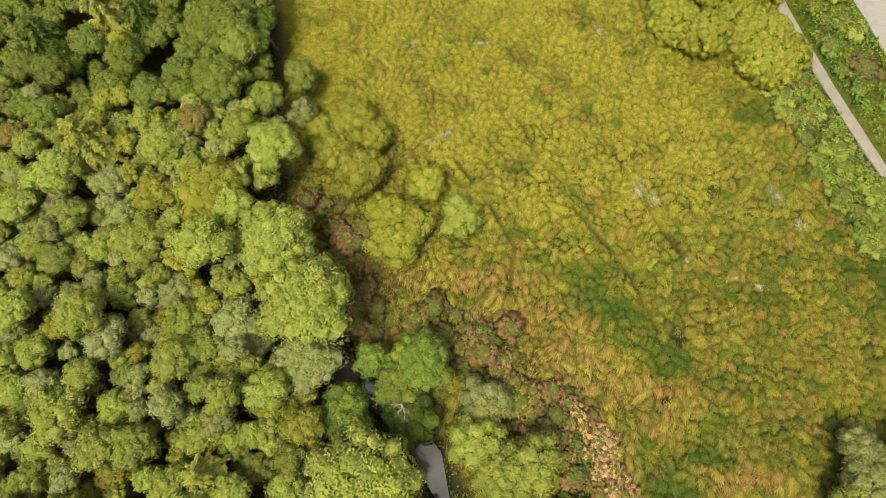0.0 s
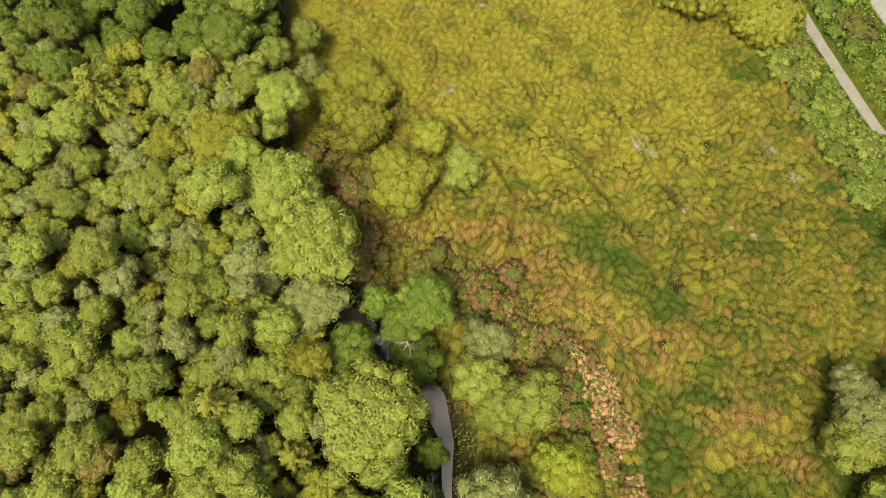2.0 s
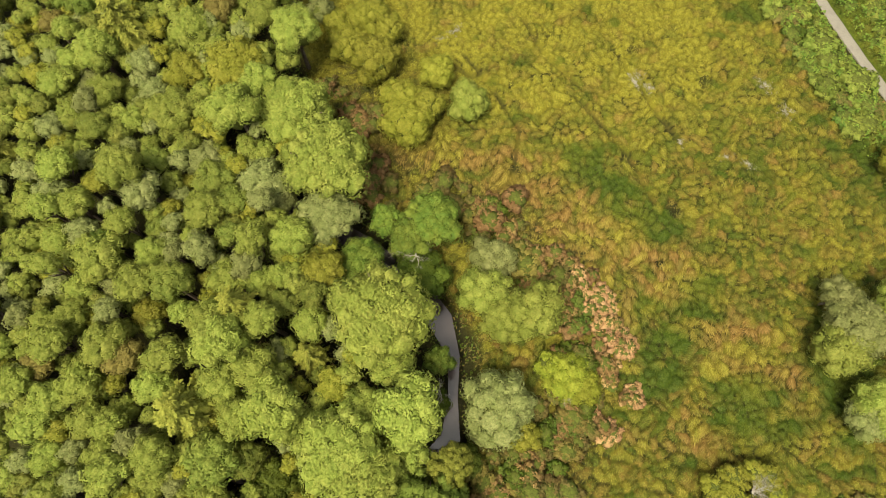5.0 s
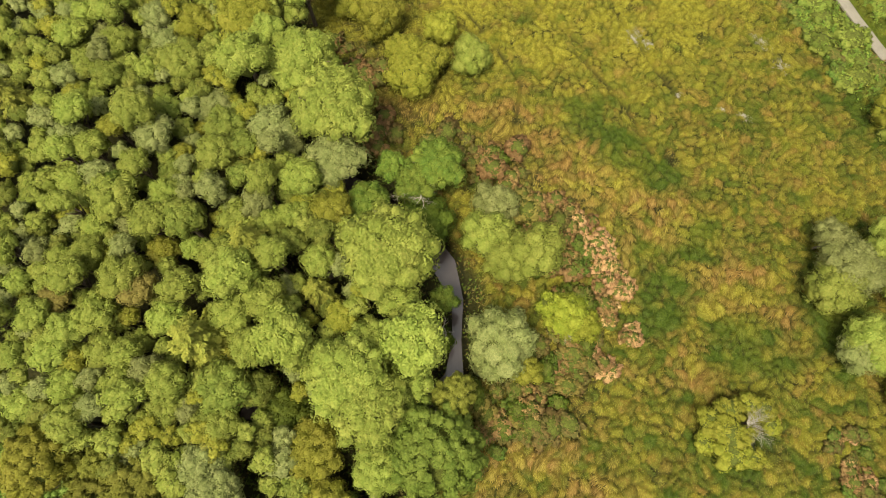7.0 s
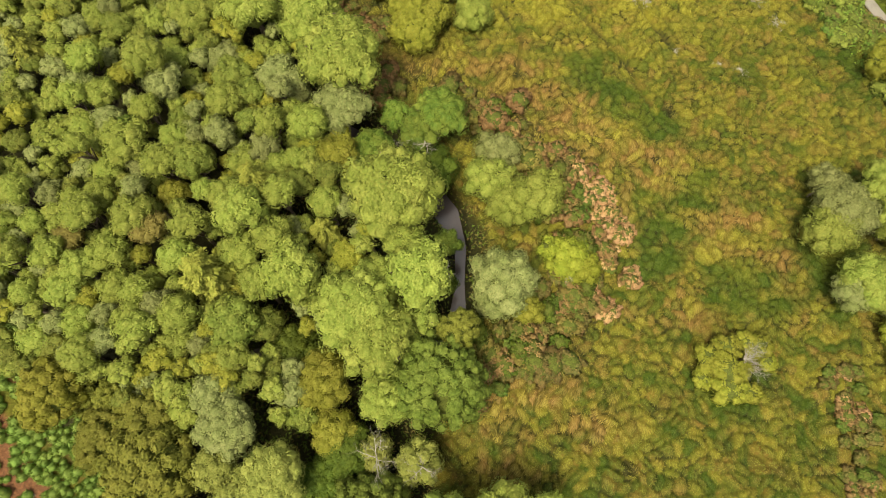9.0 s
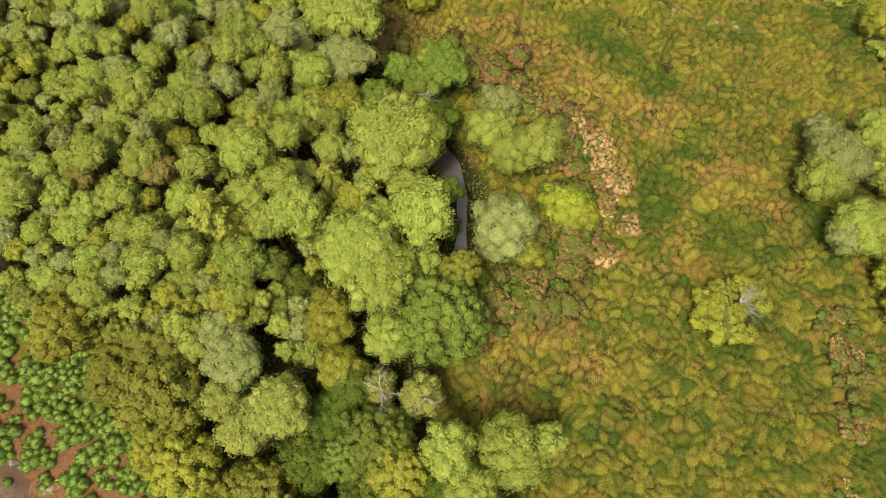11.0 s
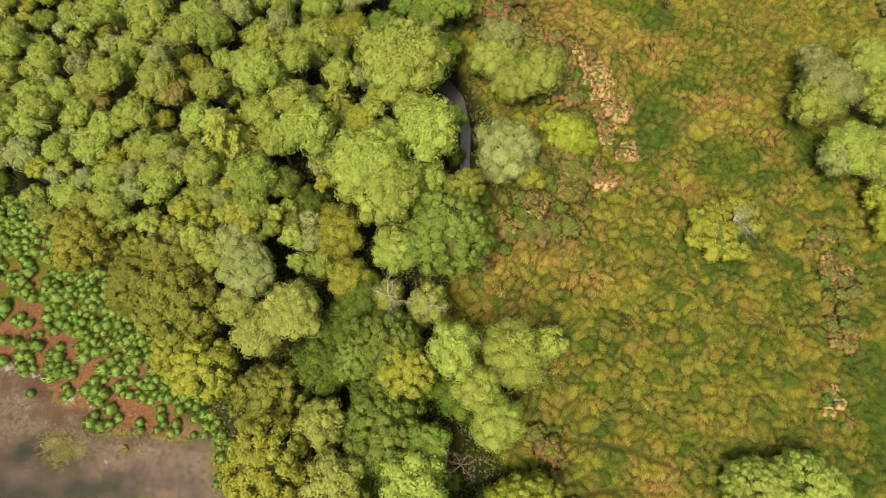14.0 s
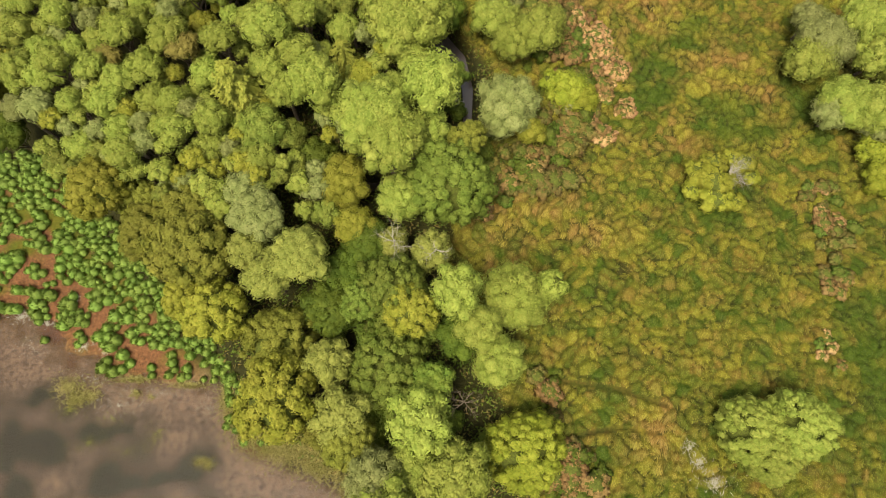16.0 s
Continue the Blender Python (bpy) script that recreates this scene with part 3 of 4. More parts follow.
def trunk_mesh(r, R, deep, top, limbs=6):
    bm = bmesh.new()
    mid, girth = top - deep * 0.75, 0.045 * top ** 0.9
    lean = r.uniform(-0.3, 0.3, 2)
    tube(bm, [(0, 0, -0.5), (0.02, 0, 0.3), (lean[0] * 0.5, lean[1] * 0.5, mid * 0.6), (lean[0], lean[1], top - deep * 0.35)], [girth * 1.5, girth, girth * 0.8, girth * 0.3], 7)
    for i in range(limbs):
        a = 6.2832 * i / limbs + r.uniform(-0.4, 0.4)
        s = r.uniform(0.5, 0.75) * R
        z = mid * r.uniform(0.7, 1.0)
        tube(bm, [(lean[0] * 0.6, lean[1] * 0.6, z), (math.cos(a) * s * 0.5, math.sin(a) * s * 0.5, z + deep * 0.22), (math.cos(a) * s, math.sin(a) * s, top - deep * r.uniform(0.35, 0.55))],
             [girth * 0.5, girth * 0.35, girth * 0.12], 5)
    return finish("trunk", bm, BARK)


def conifer_crown(r, R, top, mat):
    """Whorls of drooping boughs with needle sprays along them."""
    places, ways = [], []
    z, turn = top - 0.25, 0.0
    while z > top * 0.45:
        down = (top - z) / (top * 0.55)
        reach = R * (0.12 + 0.9 * down ** 0.65)
        for k in range(int(7 + 2 * down)):
            a = turn + 6.2832 * k / int(7 + 2 * down) + r.normal(0, 0.2)
            long = reach * r.uniform(0.62, 1.06)
            m = int(9 + 22 * long / R)
            s = np.linspace(0.12, 1, m)
            droop = -0.12 * long * s ** 1.6 + 0.08 * long * np.sin(s * 3.1)
            for side in (-1, 0, 1):
                off = side * (0.17 * long) * (1 - 0.8 * s) * np.minimum(1, s * 3) * r.uniform(0.6, 1.1, m)
                q = np.stack([np.cos(a) * long * s - np.sin(a) * off, np.sin(a) * long * s + np.cos(a) * off, z + droop - np.abs(off) * 0.25], 1)
                places.append(q + r.normal(0, 0.09, q.shape))
                w = np.stack([np.full(m, np.cos(a + 0.7 * side)), np.full(m, np.sin(a + 0.7 * side)), np.full(m, -0.25)], 1)
                ways.append(w)
        turn += 0.8
        z -= 0.068 * top * r.uniform(0.8, 1.2)
    p, w = np.concatenate(places), np.concatenate(ways)
    n = len(p)
    w = w + r.normal(0, 0.3, (n, 3))
    b = np.cross(w, np.array([0, 0, 1.0])) + r.normal(0, 0.25, (n, 3))
    b /= np.linalg.norm(b, axis=1)[:, None]
    l, wd = r.uniform(0.24, 0.42, (n, 1)), r.uniform(0.09, 0.17, (n, 1))
    v = np.stack([p - w * l * 0.3, p + b * wd, p + w * l * 0.7 - [0, 0, 0.05], p - b * wd], 1).reshape(-1, 3)
    a = np.arange(14) * 6.2832 / 14
    rim = np.stack([np.cos(a) * R * 0.62, np.sin(a) * R * 0.62, np.full(14, top * 0.46)], 1)
    cone = np.array([[len(v) + i, len(v) + (i + 1) % 14, len(v) + 14] for i in range(14)])
    out = np.repeat(w * [0.5, 0.5, 0] + [0, 0, 0.8] + r.normal(0, 0.2, (n, 3)), 4, axis=0)
    return from_arrays("crown", np.vstack([v, rim, [[0, 0, top * 0.94]]]), (np.arange(len(v)).reshape(-1, 4)[:, ::-1], cone), mat, True, np.vstack([out, rim, [[0, 0, 1]]]))


#        radius, height of crown, top, lobes, lobe radius, spray, tufts
SORTS = {
    "willow": [(1.5, 2.6, 5.0, 8, 0.66, 0.150, 200), (2.2, 3.6, 8.0, 13, 0.84, 0.160, 390), (3.4, 4.6, 8.5, 26, 0.98, 0.175, 780)],
    "bush": [(1.5, 2.6, 2.7, 10, 0.62, 0.150, 270), (2.4, 3.9, 4.1, 18, 0.86, 0.165, 520), (3.5, 5.4, 5.7, 30, 1.02, 0.18, 930)],
    "oak": [(2.7, 4.0, 4.3, 60, 0.50, 0.15, 800), (4.3, 6.4, 7.0, 110, 0.62, 0.175, 1550)],
}
CLEFT = {"willow": (0.63, 0.75), "bush": (0.70, 0.6), "oak": (0.84, 0.7), "fine": (0.74, 0.75)}
SAID = {"olive": "olive-green", "green": "mid-green", "grey": "grey-green", "yellow": "yellow-green", "lime": "bright lime-green", "pale": "pale silvery-green",
        "bright": "fresh green", "deep": "deep green", "moss": "dark olive-green", "dark": "dark green", "brown": "browning"}
MASTERS, STANDING, ROLL = {}, [], random.Random(3)


def set_height(ob, tall, made):
    """Stretch the trunk and lift the crown, so that the top stands that high."""
    for o in ob.children:
        if o.name.startswith("trunk"):
            o.scale.z = tall / made
        else:
            o.location.z = tall - made
    return ob


def tree(kind, tint, x, y, R, top, label=""):
    """A tree with its trunk on the land, its crown R wide and its top so many metres over it."""
    if kind == "willow" and y > 33 and x < -24 and tint in ("olive", "grey", "green"):
        tint = "deep"
    if kind == "willow" and float(along(x, y, STREAM_LINE)[0]) > 6:
        R *= 0.84
    STANDING.append((x, y, R))
    base = float(lie(np.array([x]), np.array([y]))[0]) - 0.1
    rise = top - base
    if kind == "conifer":
        size, variant, r0, t0 = 0, ROLL.randrange(2), 3.6, 12.0
    else:
        sizes = SORTS[kind]
        size = min(range(len(sizes)), key=lambda q: abs(sizes[q][0] - R))
        variant = ROLL.randrange(2 if kind == "oak" else (3, 4, 2)[size])
        r0, t0 = sizes[size][0], sizes[size][2]
    s = R / r0
    m = Matrix.Translation((x, y, base)) @ pose(0, 0, 0, 0, 0, ROLL.uniform(0, 360)) @ Matrix.Diagonal((s, s * ROLL.uniform(0.94, 1.06), s, 1))
    key = (kind, size, variant, tint)
    if key in MASTERS:
        return set_height(copy_thing(MASTERS[key], m), rise / s, t0)
    r = np.random.default_rng(100 * variant + 10 * size + len(kind))
    heads = {"willow": 15, "bush": 20, "oak": 11, "conifer": 0}[kind]
    ob = new({"willow": "willow_tree", "bush": "willow_bush", "oak": "oak_tree", "conifer": "conifer_tree"}[kind])
    if kind == "conifer":
        bm = bmesh.new()
        tube(bm, [(0, 0, -0.5), (0, 0, 0.4), (0.05, 0.03, 6), (0, 0, 11.9)], [0.3, 0.2, 0.12, 0.02], 8)
        part("trunk", finish("trunk", bm, BARK), ob)
        part("crown", conifer_crown(r, 3.6, 12.0, LEAF["dark"] if tint == "dark" else LEAF["needle"]), ob)
        tagged(ob, "tall conifer with drooping %s boughs" % SAID[tint], "conifer", "woodland trees")
    else:
        R0, deep, t0, puffs, puff, leaf, leaves = SORTS[kind][size]
        part("trunk", trunk_mesh(r, R0, deep, t0), ob)
        part("crown", lumpy_crown(r, R0, deep, t0, puffs, puff, leaf, leaves, LEAF[tint], 0.35, 1.25 if kind == "willow" else 1.6, 9, heads, *CLEFT["fine" if kind == "oak" and tint in ("lime", "olive", "yellow", "moss") else kind]), ob)
        tagged(ob, {"willow": "%s broadleaf tree with a lumpy rounded crown", "bush": "%s willow bush leafy down to the ground", "oak": "%s oak with a dense domed crown"}[kind] % SAID[tint], "bush" if kind == "bush" else "tree", "bushes on the bog" if kind == "bush" else "woodland trees")
    ob.matrix_basis = m
    MASTERS[key] = ob
    return set_height(ob, rise / s, t0)


for spot in ((-7.0, 7.4, 2.0, 5.5), (-4.6, 5.1, 2.4, 6.5), (-9.4, 2.2, 3.0, 6.5), (-1.4, -7.1, 2.0, 4.5), (-4.0, -41.4, 2.1, 6.5), (1.1, -47.4, 1.8, 3.2),):
    tree("bush", "bright", *spot)
for spot in ((-3.5, 1.7, 2.8, 4.5), (-1.5, -11.1, 1.4, 2.6), (-49.6, -15.2, 2.4, 6.0), (1.2, -16.2, 1.7, 3), (-16.5, -18.5, 2.2, 4.5), (-10.9, -27.8, 2.1, 5), (-9.8, -28.1, 2.0, 4.5), (-12.8, -30.8, 3.0, 5), (-14.1, -34.4, 2.6, 4.5), (-1.3, -36.7, 2.2, 4.5), (-9.7, -37.0, 1.7, 5), (-14.9, -39.3, 2.3, 4.5), (-10.4, -44.9, 2.6, 4.5), (-2.6, -44.9, 2.0, 4),):
    tree("bush", "dark", *spot)
for spot in ((-16.6, 40.1, 2.1, 5.5), (-14.8, -24.6, 1.8, 6),):
    tree("bush", "green", *spot)
for spot in ((-16.1, 35.3, 1.9, 5), (4.2, 3.5, 2.6, 4.5), (39.2, -0.7, 2.2, 5.5), (40.2, -3.8, 3.5, 6.5), (4.2, -11.6, 3.8, 6.0), (39.8, -12.8, 2.2, 5.0), (44.6, -14.2, 1.8, 4.0), (-9.1, -49.6, 2.4, 7),):
    tree("bush", "grey", *spot)
for spot in ((9.8, -7.4, 1.8, 2.8), (11.4, -8.4, 2.6, 3.2), (12.8, -9.5, 2.1, 2.8), (44.2, -16.4, 1.7, 3.0), (44.5, -19.8, 2.0, 3.0),):
    tree("bush", "lime", *spot)
for spot in ((1.9, 23.5, 2.5, 3.6), (3.0, -0.3, 2.8, 5.5), (44.7, -1.7, 3.0, 7.0), (8.3, -2.4, 2.7, 5.5), (5.3, -2.8, 3.2, 6.0), (38.4, -5.8, 2.5, 5.0), (45.7, -5.9, 2.9, 6.0), (41.3, -11.7, 3.1, 6.0), (44.1, -12.6, 2.5, 5.5), (-7.3, -23.3, 3.1, 8), (7.3, -32.6, 1.8, 7), (-1.9, -33.5, 2.3, 8), (3.8, -33.6, 3.9, 8.5), (0.5, -36.8, 2.3, 8), (2.2, -39.6, 3.1, 8.5), (-5.3, -45.1, 2.9, 7), (-5.2, -48.7, 3.3, 7.5), (-2.0, -49.2, 2.8, 7), (-8.1, -52.4, 2.6, 7),):
    tree("bush", "olive", *spot)
for spot in ((-8.0, -28.0, 1.8, 6), (-4.2, -28.8, 2.4, 6), (-13.7, -39.7, 2.6, 7), (-12.2, -44.4, 2.9, 7.5),):
    tree("bush", "pale", *spot)
for spot in ((-10.4, 34.8, 3.2, 4.6), (-14.0, 33.9, 2.0, 4.0), (-7.8, 33.1, 2.2, 4.2), (-12.5, 30.9, 2.8, 4.2), (-9.2, 28.4, 2.5, 4.6), (-1.6, 27.2, 2.3, 3.8), (-9.8, 26.9, 1.7, 3.6), (-5.9, 23.3, 3.3, 4.5), (-2.8, 22.1, 1.9, 4.0), (-5.2, 20.1, 2.5, 4.0), (50.3, 15.7, 2.2, 4.0), (6.7, -14.2, 2.0, 4.2), (-13.2, -21.7, 3.2, 8), (-12.0, -26.1, 2.5, 7.5),):
    tree("bush", "yellow", *spot)
for spot in ((-34.5, 45.6, 3.1, 10.0), (-45.0, 42.5, 4.1, 12),):
    tree("conifer", "dark", *spot)
for spot in ((-37.8, 45.2, 3.7, 12.0), (-36.8, 29.2, 3.6, 12), (-20.2, -2.9, 2.4, 11.5),):
    tree("conifer", "olive", *spot)
for spot in ((-47.9, 14.1, 2.6, 10.0), (-13.7, -7.1, 3.1, 11.5), (-24.1, -12.1, 3.8, 11.5),):
    tree("conifer", "yellow", *spot)
for spot in ((-2.2, -21.6, 4.8, 8.5), (-7.8, -33.0, 3.8, 8), (-10.8, -34.2, 2.0, 7.5), (-4.9, -36.3, 2.3, 6), (-8.1, -40.2, 4.9, 8),):
    tree("oak", "deep", *spot)
for spot in ((30.3, -45.5, 3.7, 5.2), (26.0, -45.8, 4.2, 5.5), (27.6, -47.8, 3.8, 5.0),):
    tree("oak", "olive", *spot)
for spot in ((4.5, -47.6, 4.1, 6),):
    tree("oak", "lime", *spot)
for spot in ((-0.4, -16.8, 2.2, 7.0), (-33.8, -23.2, 3.4, 7.5), (-28.5, -24.7, 3.5, 7.5), (-32.2, -26.6, 3.6, 7), (-27.5, -28.8, 3.4, 7), (-18.9, -37.6, 4.8, 7), (-13.9, -45.6, 1.7, 4.5), (-11.4, -46.9, 2.0, 5),):
    tree("oak", "moss", *spot)
for spot in ((41.2, 55.1, 3.5, 4.0), (28.1, 54.2, 3.5, 4.0), (35.7, 53.7, 4.1, 5.0), (29.0, 49.7, 3.9, 4.2), (36.4, 48.7, 4.2, 4.6), (32.2, 47.4, 2.8, 3.8), (38.8, 47.3, 3.1, 4.0), (40.6, 43.7, 3.3, 3.8), (38.6, 43.1, 2.6, 3.4), (-37.5, -22.7, 2.6, 6.5), (-28.0, -33.1, 2.0, 5), (-25.0, -34.8, 2.7, 5.5), (-6.0, -35.2, 2.1, 6.5), (-18.1, -43.0, 3.3, 6.5),):
    tree("oak", "yellow", *spot)
for spot in ((-2.4, 7.2, 3.3, 7.0),):
    tree("willow", "bright", *spot)
for spot in ((-26.8, 32.5, 2.5, 8.4), (-46.0, 30.8, 1.8, 7.6), (-30.1, -7.5, 2.1, 9.5), (-38.1, -8.1, 1.8, 8.5),):
    tree("willow", "brown", *spot)
for spot in ((-21.0, 46.3, 2.1, 7.0), (-34.1, 3.8, 1.5, 9.2),):
    tree("willow", "dark", *spot)
for spot in ((-39.3, 42.0, 2.2, 9.0), (-22.4, 41.2, 3.1, 10.0), (-35.1, 39.7, 2.8, 9.4), (-36.5, 36.8, 2.9, 7.5), (-32.3, 36.1, 2.7, 8.4), (-19.5, 35.7, 2.4, 7.8), (-37.9, 16.9, 2.3, 9.4), (-24.7, 10.7, 2.7, 9.4), (-22.2, 8.2, 1.8, 8.6), (-29.8, 5.9, 2.0, 7.5), (-16.7, 4.3, 2.6, 7.4), (-21.7, 4.3, 1.7, 9.3), (-26.6, -0.6, 2.3, 9.0), (-13.3, -1.6, 2.0, 9.5), (-10.8, -2.0, 2.3, 7.8), (-16.3, -2.3, 2.3, 9.5), (-21.4, -16.3, 2.4, 7.6), (-19.0, -16.5, 2.2, 7.9),):
    tree("willow", "green", *spot)
for spot in ((-42.3, 37.8, 2.6, 9.6), (-24.2, 37.2, 3.9, 9.5), (-44.6, 26.1, 1.7, 7.5), (-34.4, 25.5, 2.3, 7.8), (-40.4, 23.3, 2.7, 7.5), (-32.9, 22.0, 1.9, 7.5), (-39.0, 19.6, 1.9, 9.1), (-43.0, 16.9, 1.7, 7.5), (-34.5, 15.1, 1.6, 7.4), (-26.2, 13.5, 2.9, 7.4), (-36.6, 13.4, 2.3, 7.9), (-19.5, 10.7, 2.6, 7.7), (-40.6, 9.3, 2.0, 8.4), (-18.0, 9.1, 2.0, 7.4), (-31.1, 8.8, 2.5, 9.1), (-18.9, 7.7, 1.4, 9.5), (-13.0, 6.9, 3.2, 8.5), (-27.4, 5.6, 1.3, 8.6), (-36.4, 4.8, 2.0, 8.6), (-24.6, 2.8, 2.2, 9.0),):
    tree("willow", "grey", *spot)
for spot in ((-27.1, 2.3, 1.3, 8.4), (-20.0, 1.6, 2.2, 8.9), (-32.7, -0.6, 1.8, 7.4), (-32.2, -3.3, 1.7, 9.0), (-40.8, -3.5, 1.7, 8.2), (-47.6, -13.3, 2.3, 8.0), (-44.6, -13.6, 2.1, 8.0), (-28.3, -15.0, 2.0, 9.5), (-33.7, -15.5, 1.5, 7.4), (-32.9, -18.0, 1.8, 8.9), (-24.5, -18.3, 1.4, 7.9), (-22.8, -23.2, 2.5, 8), (-21.2, -25.8, 3.6, 8.5),):
    tree("willow", "grey", *spot)
for spot in ((-25.2, 44.7, 4.9, 10), (-46.4, 39.3, 2.6, 8.7), (-28.3, 36.1, 1.8, 7.9), (-46.0, 35.0, 2.4, 7.6), (-42.5, 33.2, 2.4, 8.2), (-21.6, 31.4, 2.7, 9), (-29.6, 29.6, 3.3, 9), (-43.5, 29.1, 1.9, 8.7), (-17.7, 29.1, 3.8, 9.5), (-39.3, 26.2, 2.5, 7.7), (-42.7, 25.8, 2.0, 7.7), (-43.4, 22.3, 1.9, 7.4), (-21.1, 22.1, 2.6, 9.5), (-37.7, 21.4, 2.4, 8.6), (-16.9, 18.9, 5.1, 9.5), (-41.1, 18.7, 2.1, 7.5), (-30.1, 18.5, 3.9, 9.5), (-34.2, 18.1, 2.1, 7.4), (-22.9, 17.9, 3.0, 9), (-31.4, 13.4, 2.1, 7.5),):
    tree("willow", "olive", *spot)
for spot in ((-13.0, 12.4, 3.8, 9), (-39.4, 11.2, 2.0, 9.6), (-32.8, 10.7, 2.3, 9.5), (-37.6, 7.7, 2.3, 9.5), (-24.7, 6.9, 2.7, 9.3), (-40.1, 6.9, 1.8, 9.5), (-32.4, 5.6, 1.6, 8.9), (-25.9, 4.6, 1.5, 7.4), (-15.9, 4.3, 2.4, 9.4), (-39.2, 4.3, 2.0, 7.8), (-19.5, 3.6, 2.0, 9.0), (-29.5, 2.8, 2.3, 9.5), (-34.3, 2.3, 2.9, 7.9), (-37.9, 0.8, 1.5, 9.2), (-16.8, 0.4, 1.6, 7.8), (-22.2, 0.3, 2.1, 7.4), (-18.8, -0.1, 1.7, 7.4), (-36.0, -0.7, 2.0, 7.7), (-29.6, -0.9, 2.1, 9.5), (-48.0, -1.5, 2.1, 9.1),):
    tree("willow", "olive", *spot)
for spot in ((-25.7, -3.2, 1.6, 8.2), (-6.8, -3.3, 4.1, 9), (-43.6, -3.5, 2.0, 9.5), (-36.1, -3.5, 2.5, 9.5), (-22.9, -4.0, 2.4, 7.5), (-38.4, -4.1, 1.7, 8.1), (-13.6, -4.1, 2.4, 8.0), (-17.6, -4.1, 1.8, 9.6), (-49.2, -4.5, 2.7, 8.7), (-20.9, -6.3, 2.5, 9.5), (-31.6, -6.4, 2.3, 8.4), (-36.3, -6.4, 2.0, 9.5), (-42.3, -6.4, 1.8, 7.5), (-45.7, -6.7, 2.4, 9.0), (-39.5, -6.9, 1.7, 7.5), (-25.7, -7.5, 2.1, 9.6), (-6.0, -8.1, 2.6, 8.5), (-18.0, -8.6, 2.2, 9.2), (-48.1, -9.5, 2.4, 8.8), (-21.1, -9.7, 2.5, 9.6),):
    tree("willow", "olive", *spot)
for spot in ((-27.6, -9.7, 2.0, 7.5), (-33.8, -9.7, 2.1, 8.5), (-39.3, -10.0, 1.8, 8.5), (-44.4, -10.2, 2.2, 8.0), (-42.0, -10.3, 1.8, 9.5), (-36.4, -11.3, 2.3, 9.4), (-16.1, -12.0, 2.6, 9), (-4.1, -12.2, 2.8, 9), (-8.3, -12.4, 3.6, 9), (-19.1, -12.9, 2.0, 9.6), (-32.9, -12.9, 2.0, 7.4), (-37.6, -13.2, 2.2, 7.4), (-30.7, -13.4, 1.8, 7.4), (-41.2, -13.5, 1.6, 8.1), (-13.2, -14.0, 2.5, 8.5), (-10.0, -15.2, 3.0, 8.5), (-4.3, -15.3, 2.6, 8), (-30.8, -15.8, 1.8, 7.6), (-26.1, -16.0, 2.0, 9.6), (-36.4, -16.0, 2.4, 7.4),):
    tree("willow", "olive", *spot)
for spot in ((-6.3, -16.5, 2.3, 8), (-29.5, -17.3, 2.2, 8.4), (-40.2, -17.5, 2.7, 7), (-26.8, -18.0, 2.0, 7.5), (-8.4, -18.1, 3.1, 7.5), (-21.5, -19.5, 2.1, 8.6), (-34.7, -19.5, 2.3, 9.2),):
    tree("willow", "olive", *spot)
for spot in ((-21.8, -29.3, 2.7, 8), (-16.8, -29.8, 3.6, 8.5), (-19.6, -31.7, 3.1, 8),):
    tree("willow", "pale", *spot)
for spot in ((-35.7, 41.6, 1.2, 9.4), (-24.0, 24.3, 4.7, 9.5), (-29.2, 23.8, 2.8, 9), (-41.6, 13.4, 2.0, 8.0), (-28.0, 11.2, 2.0, 8.7), (-35.6, 9.8, 1.6, 9.4), (-28.8, 7.7, 1.6, 7.6), (-34.7, 6.6, 2.0, 9.5), (-12.5, 0.9, 2.3, 8.0), (-23.9, 0.1, 1.2, 8.8), (-29.2, -3.2, 2.3, 7.5), (-9.3, -7.3, 1.4, 9.0), (-31.3, -9.7, 1.6, 8.6), (-11.2, -9.9, 2.5, 9),):
    tree("willow", "yellow", *spot)

# the rest of the wood, between and beyond those trees: one mass of crowns


def woodland_mass(tint, share):
    verts, outs, leaf3, core3, total, shapes = [], [], [], [], 0, []
    for seed in (1, 2, 3, 4):
        shapes.append(lumpy_arrays(np.random.default_rng(seed), 1.4, 2.4, 0.0, 7, 0.62, 0.180, 620, 0.4, 1.25, 13, 0.62, 0.8))
    for x, y in share:
        v, vn, f, f3 = shapes[ROLL.randrange(4)]
        a, s, t = ROLL.uniform(0, 6.28), ROLL.uniform(0.72, 1.2), ROLL.uniform(6.2, 8.2)
        turn = np.array([[math.cos(a), math.sin(a), 0], [-math.sin(a), math.cos(a), 0], [0, 0, 1]])
        verts.append(s * v @ turn + np.array([x, y, t]))
        outs.append(vn @ turn)
        leaf3.append(f + total)
        core3.append(f3 + total)
        total += len(v)
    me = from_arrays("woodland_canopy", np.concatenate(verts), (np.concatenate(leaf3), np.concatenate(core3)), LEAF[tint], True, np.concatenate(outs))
    # middle balls in the dark core colour that stands in for inner shade
    me.materials.append(CORE_SHADE)
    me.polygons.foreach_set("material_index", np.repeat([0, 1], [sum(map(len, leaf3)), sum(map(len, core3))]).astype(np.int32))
    return tagged(new("woodland_canopy", me), "closed %s canopy of close-set young trees" % SAID[tint], "woodland", kind="stuff")


GAPS = [(-32, 40, 2.2), (-20, -17.5, 2.2), (-11, -19, 1.6)]
SPOTS = {"olive": [], "grey": [], "green": [], "yellow": [], "deep": []}
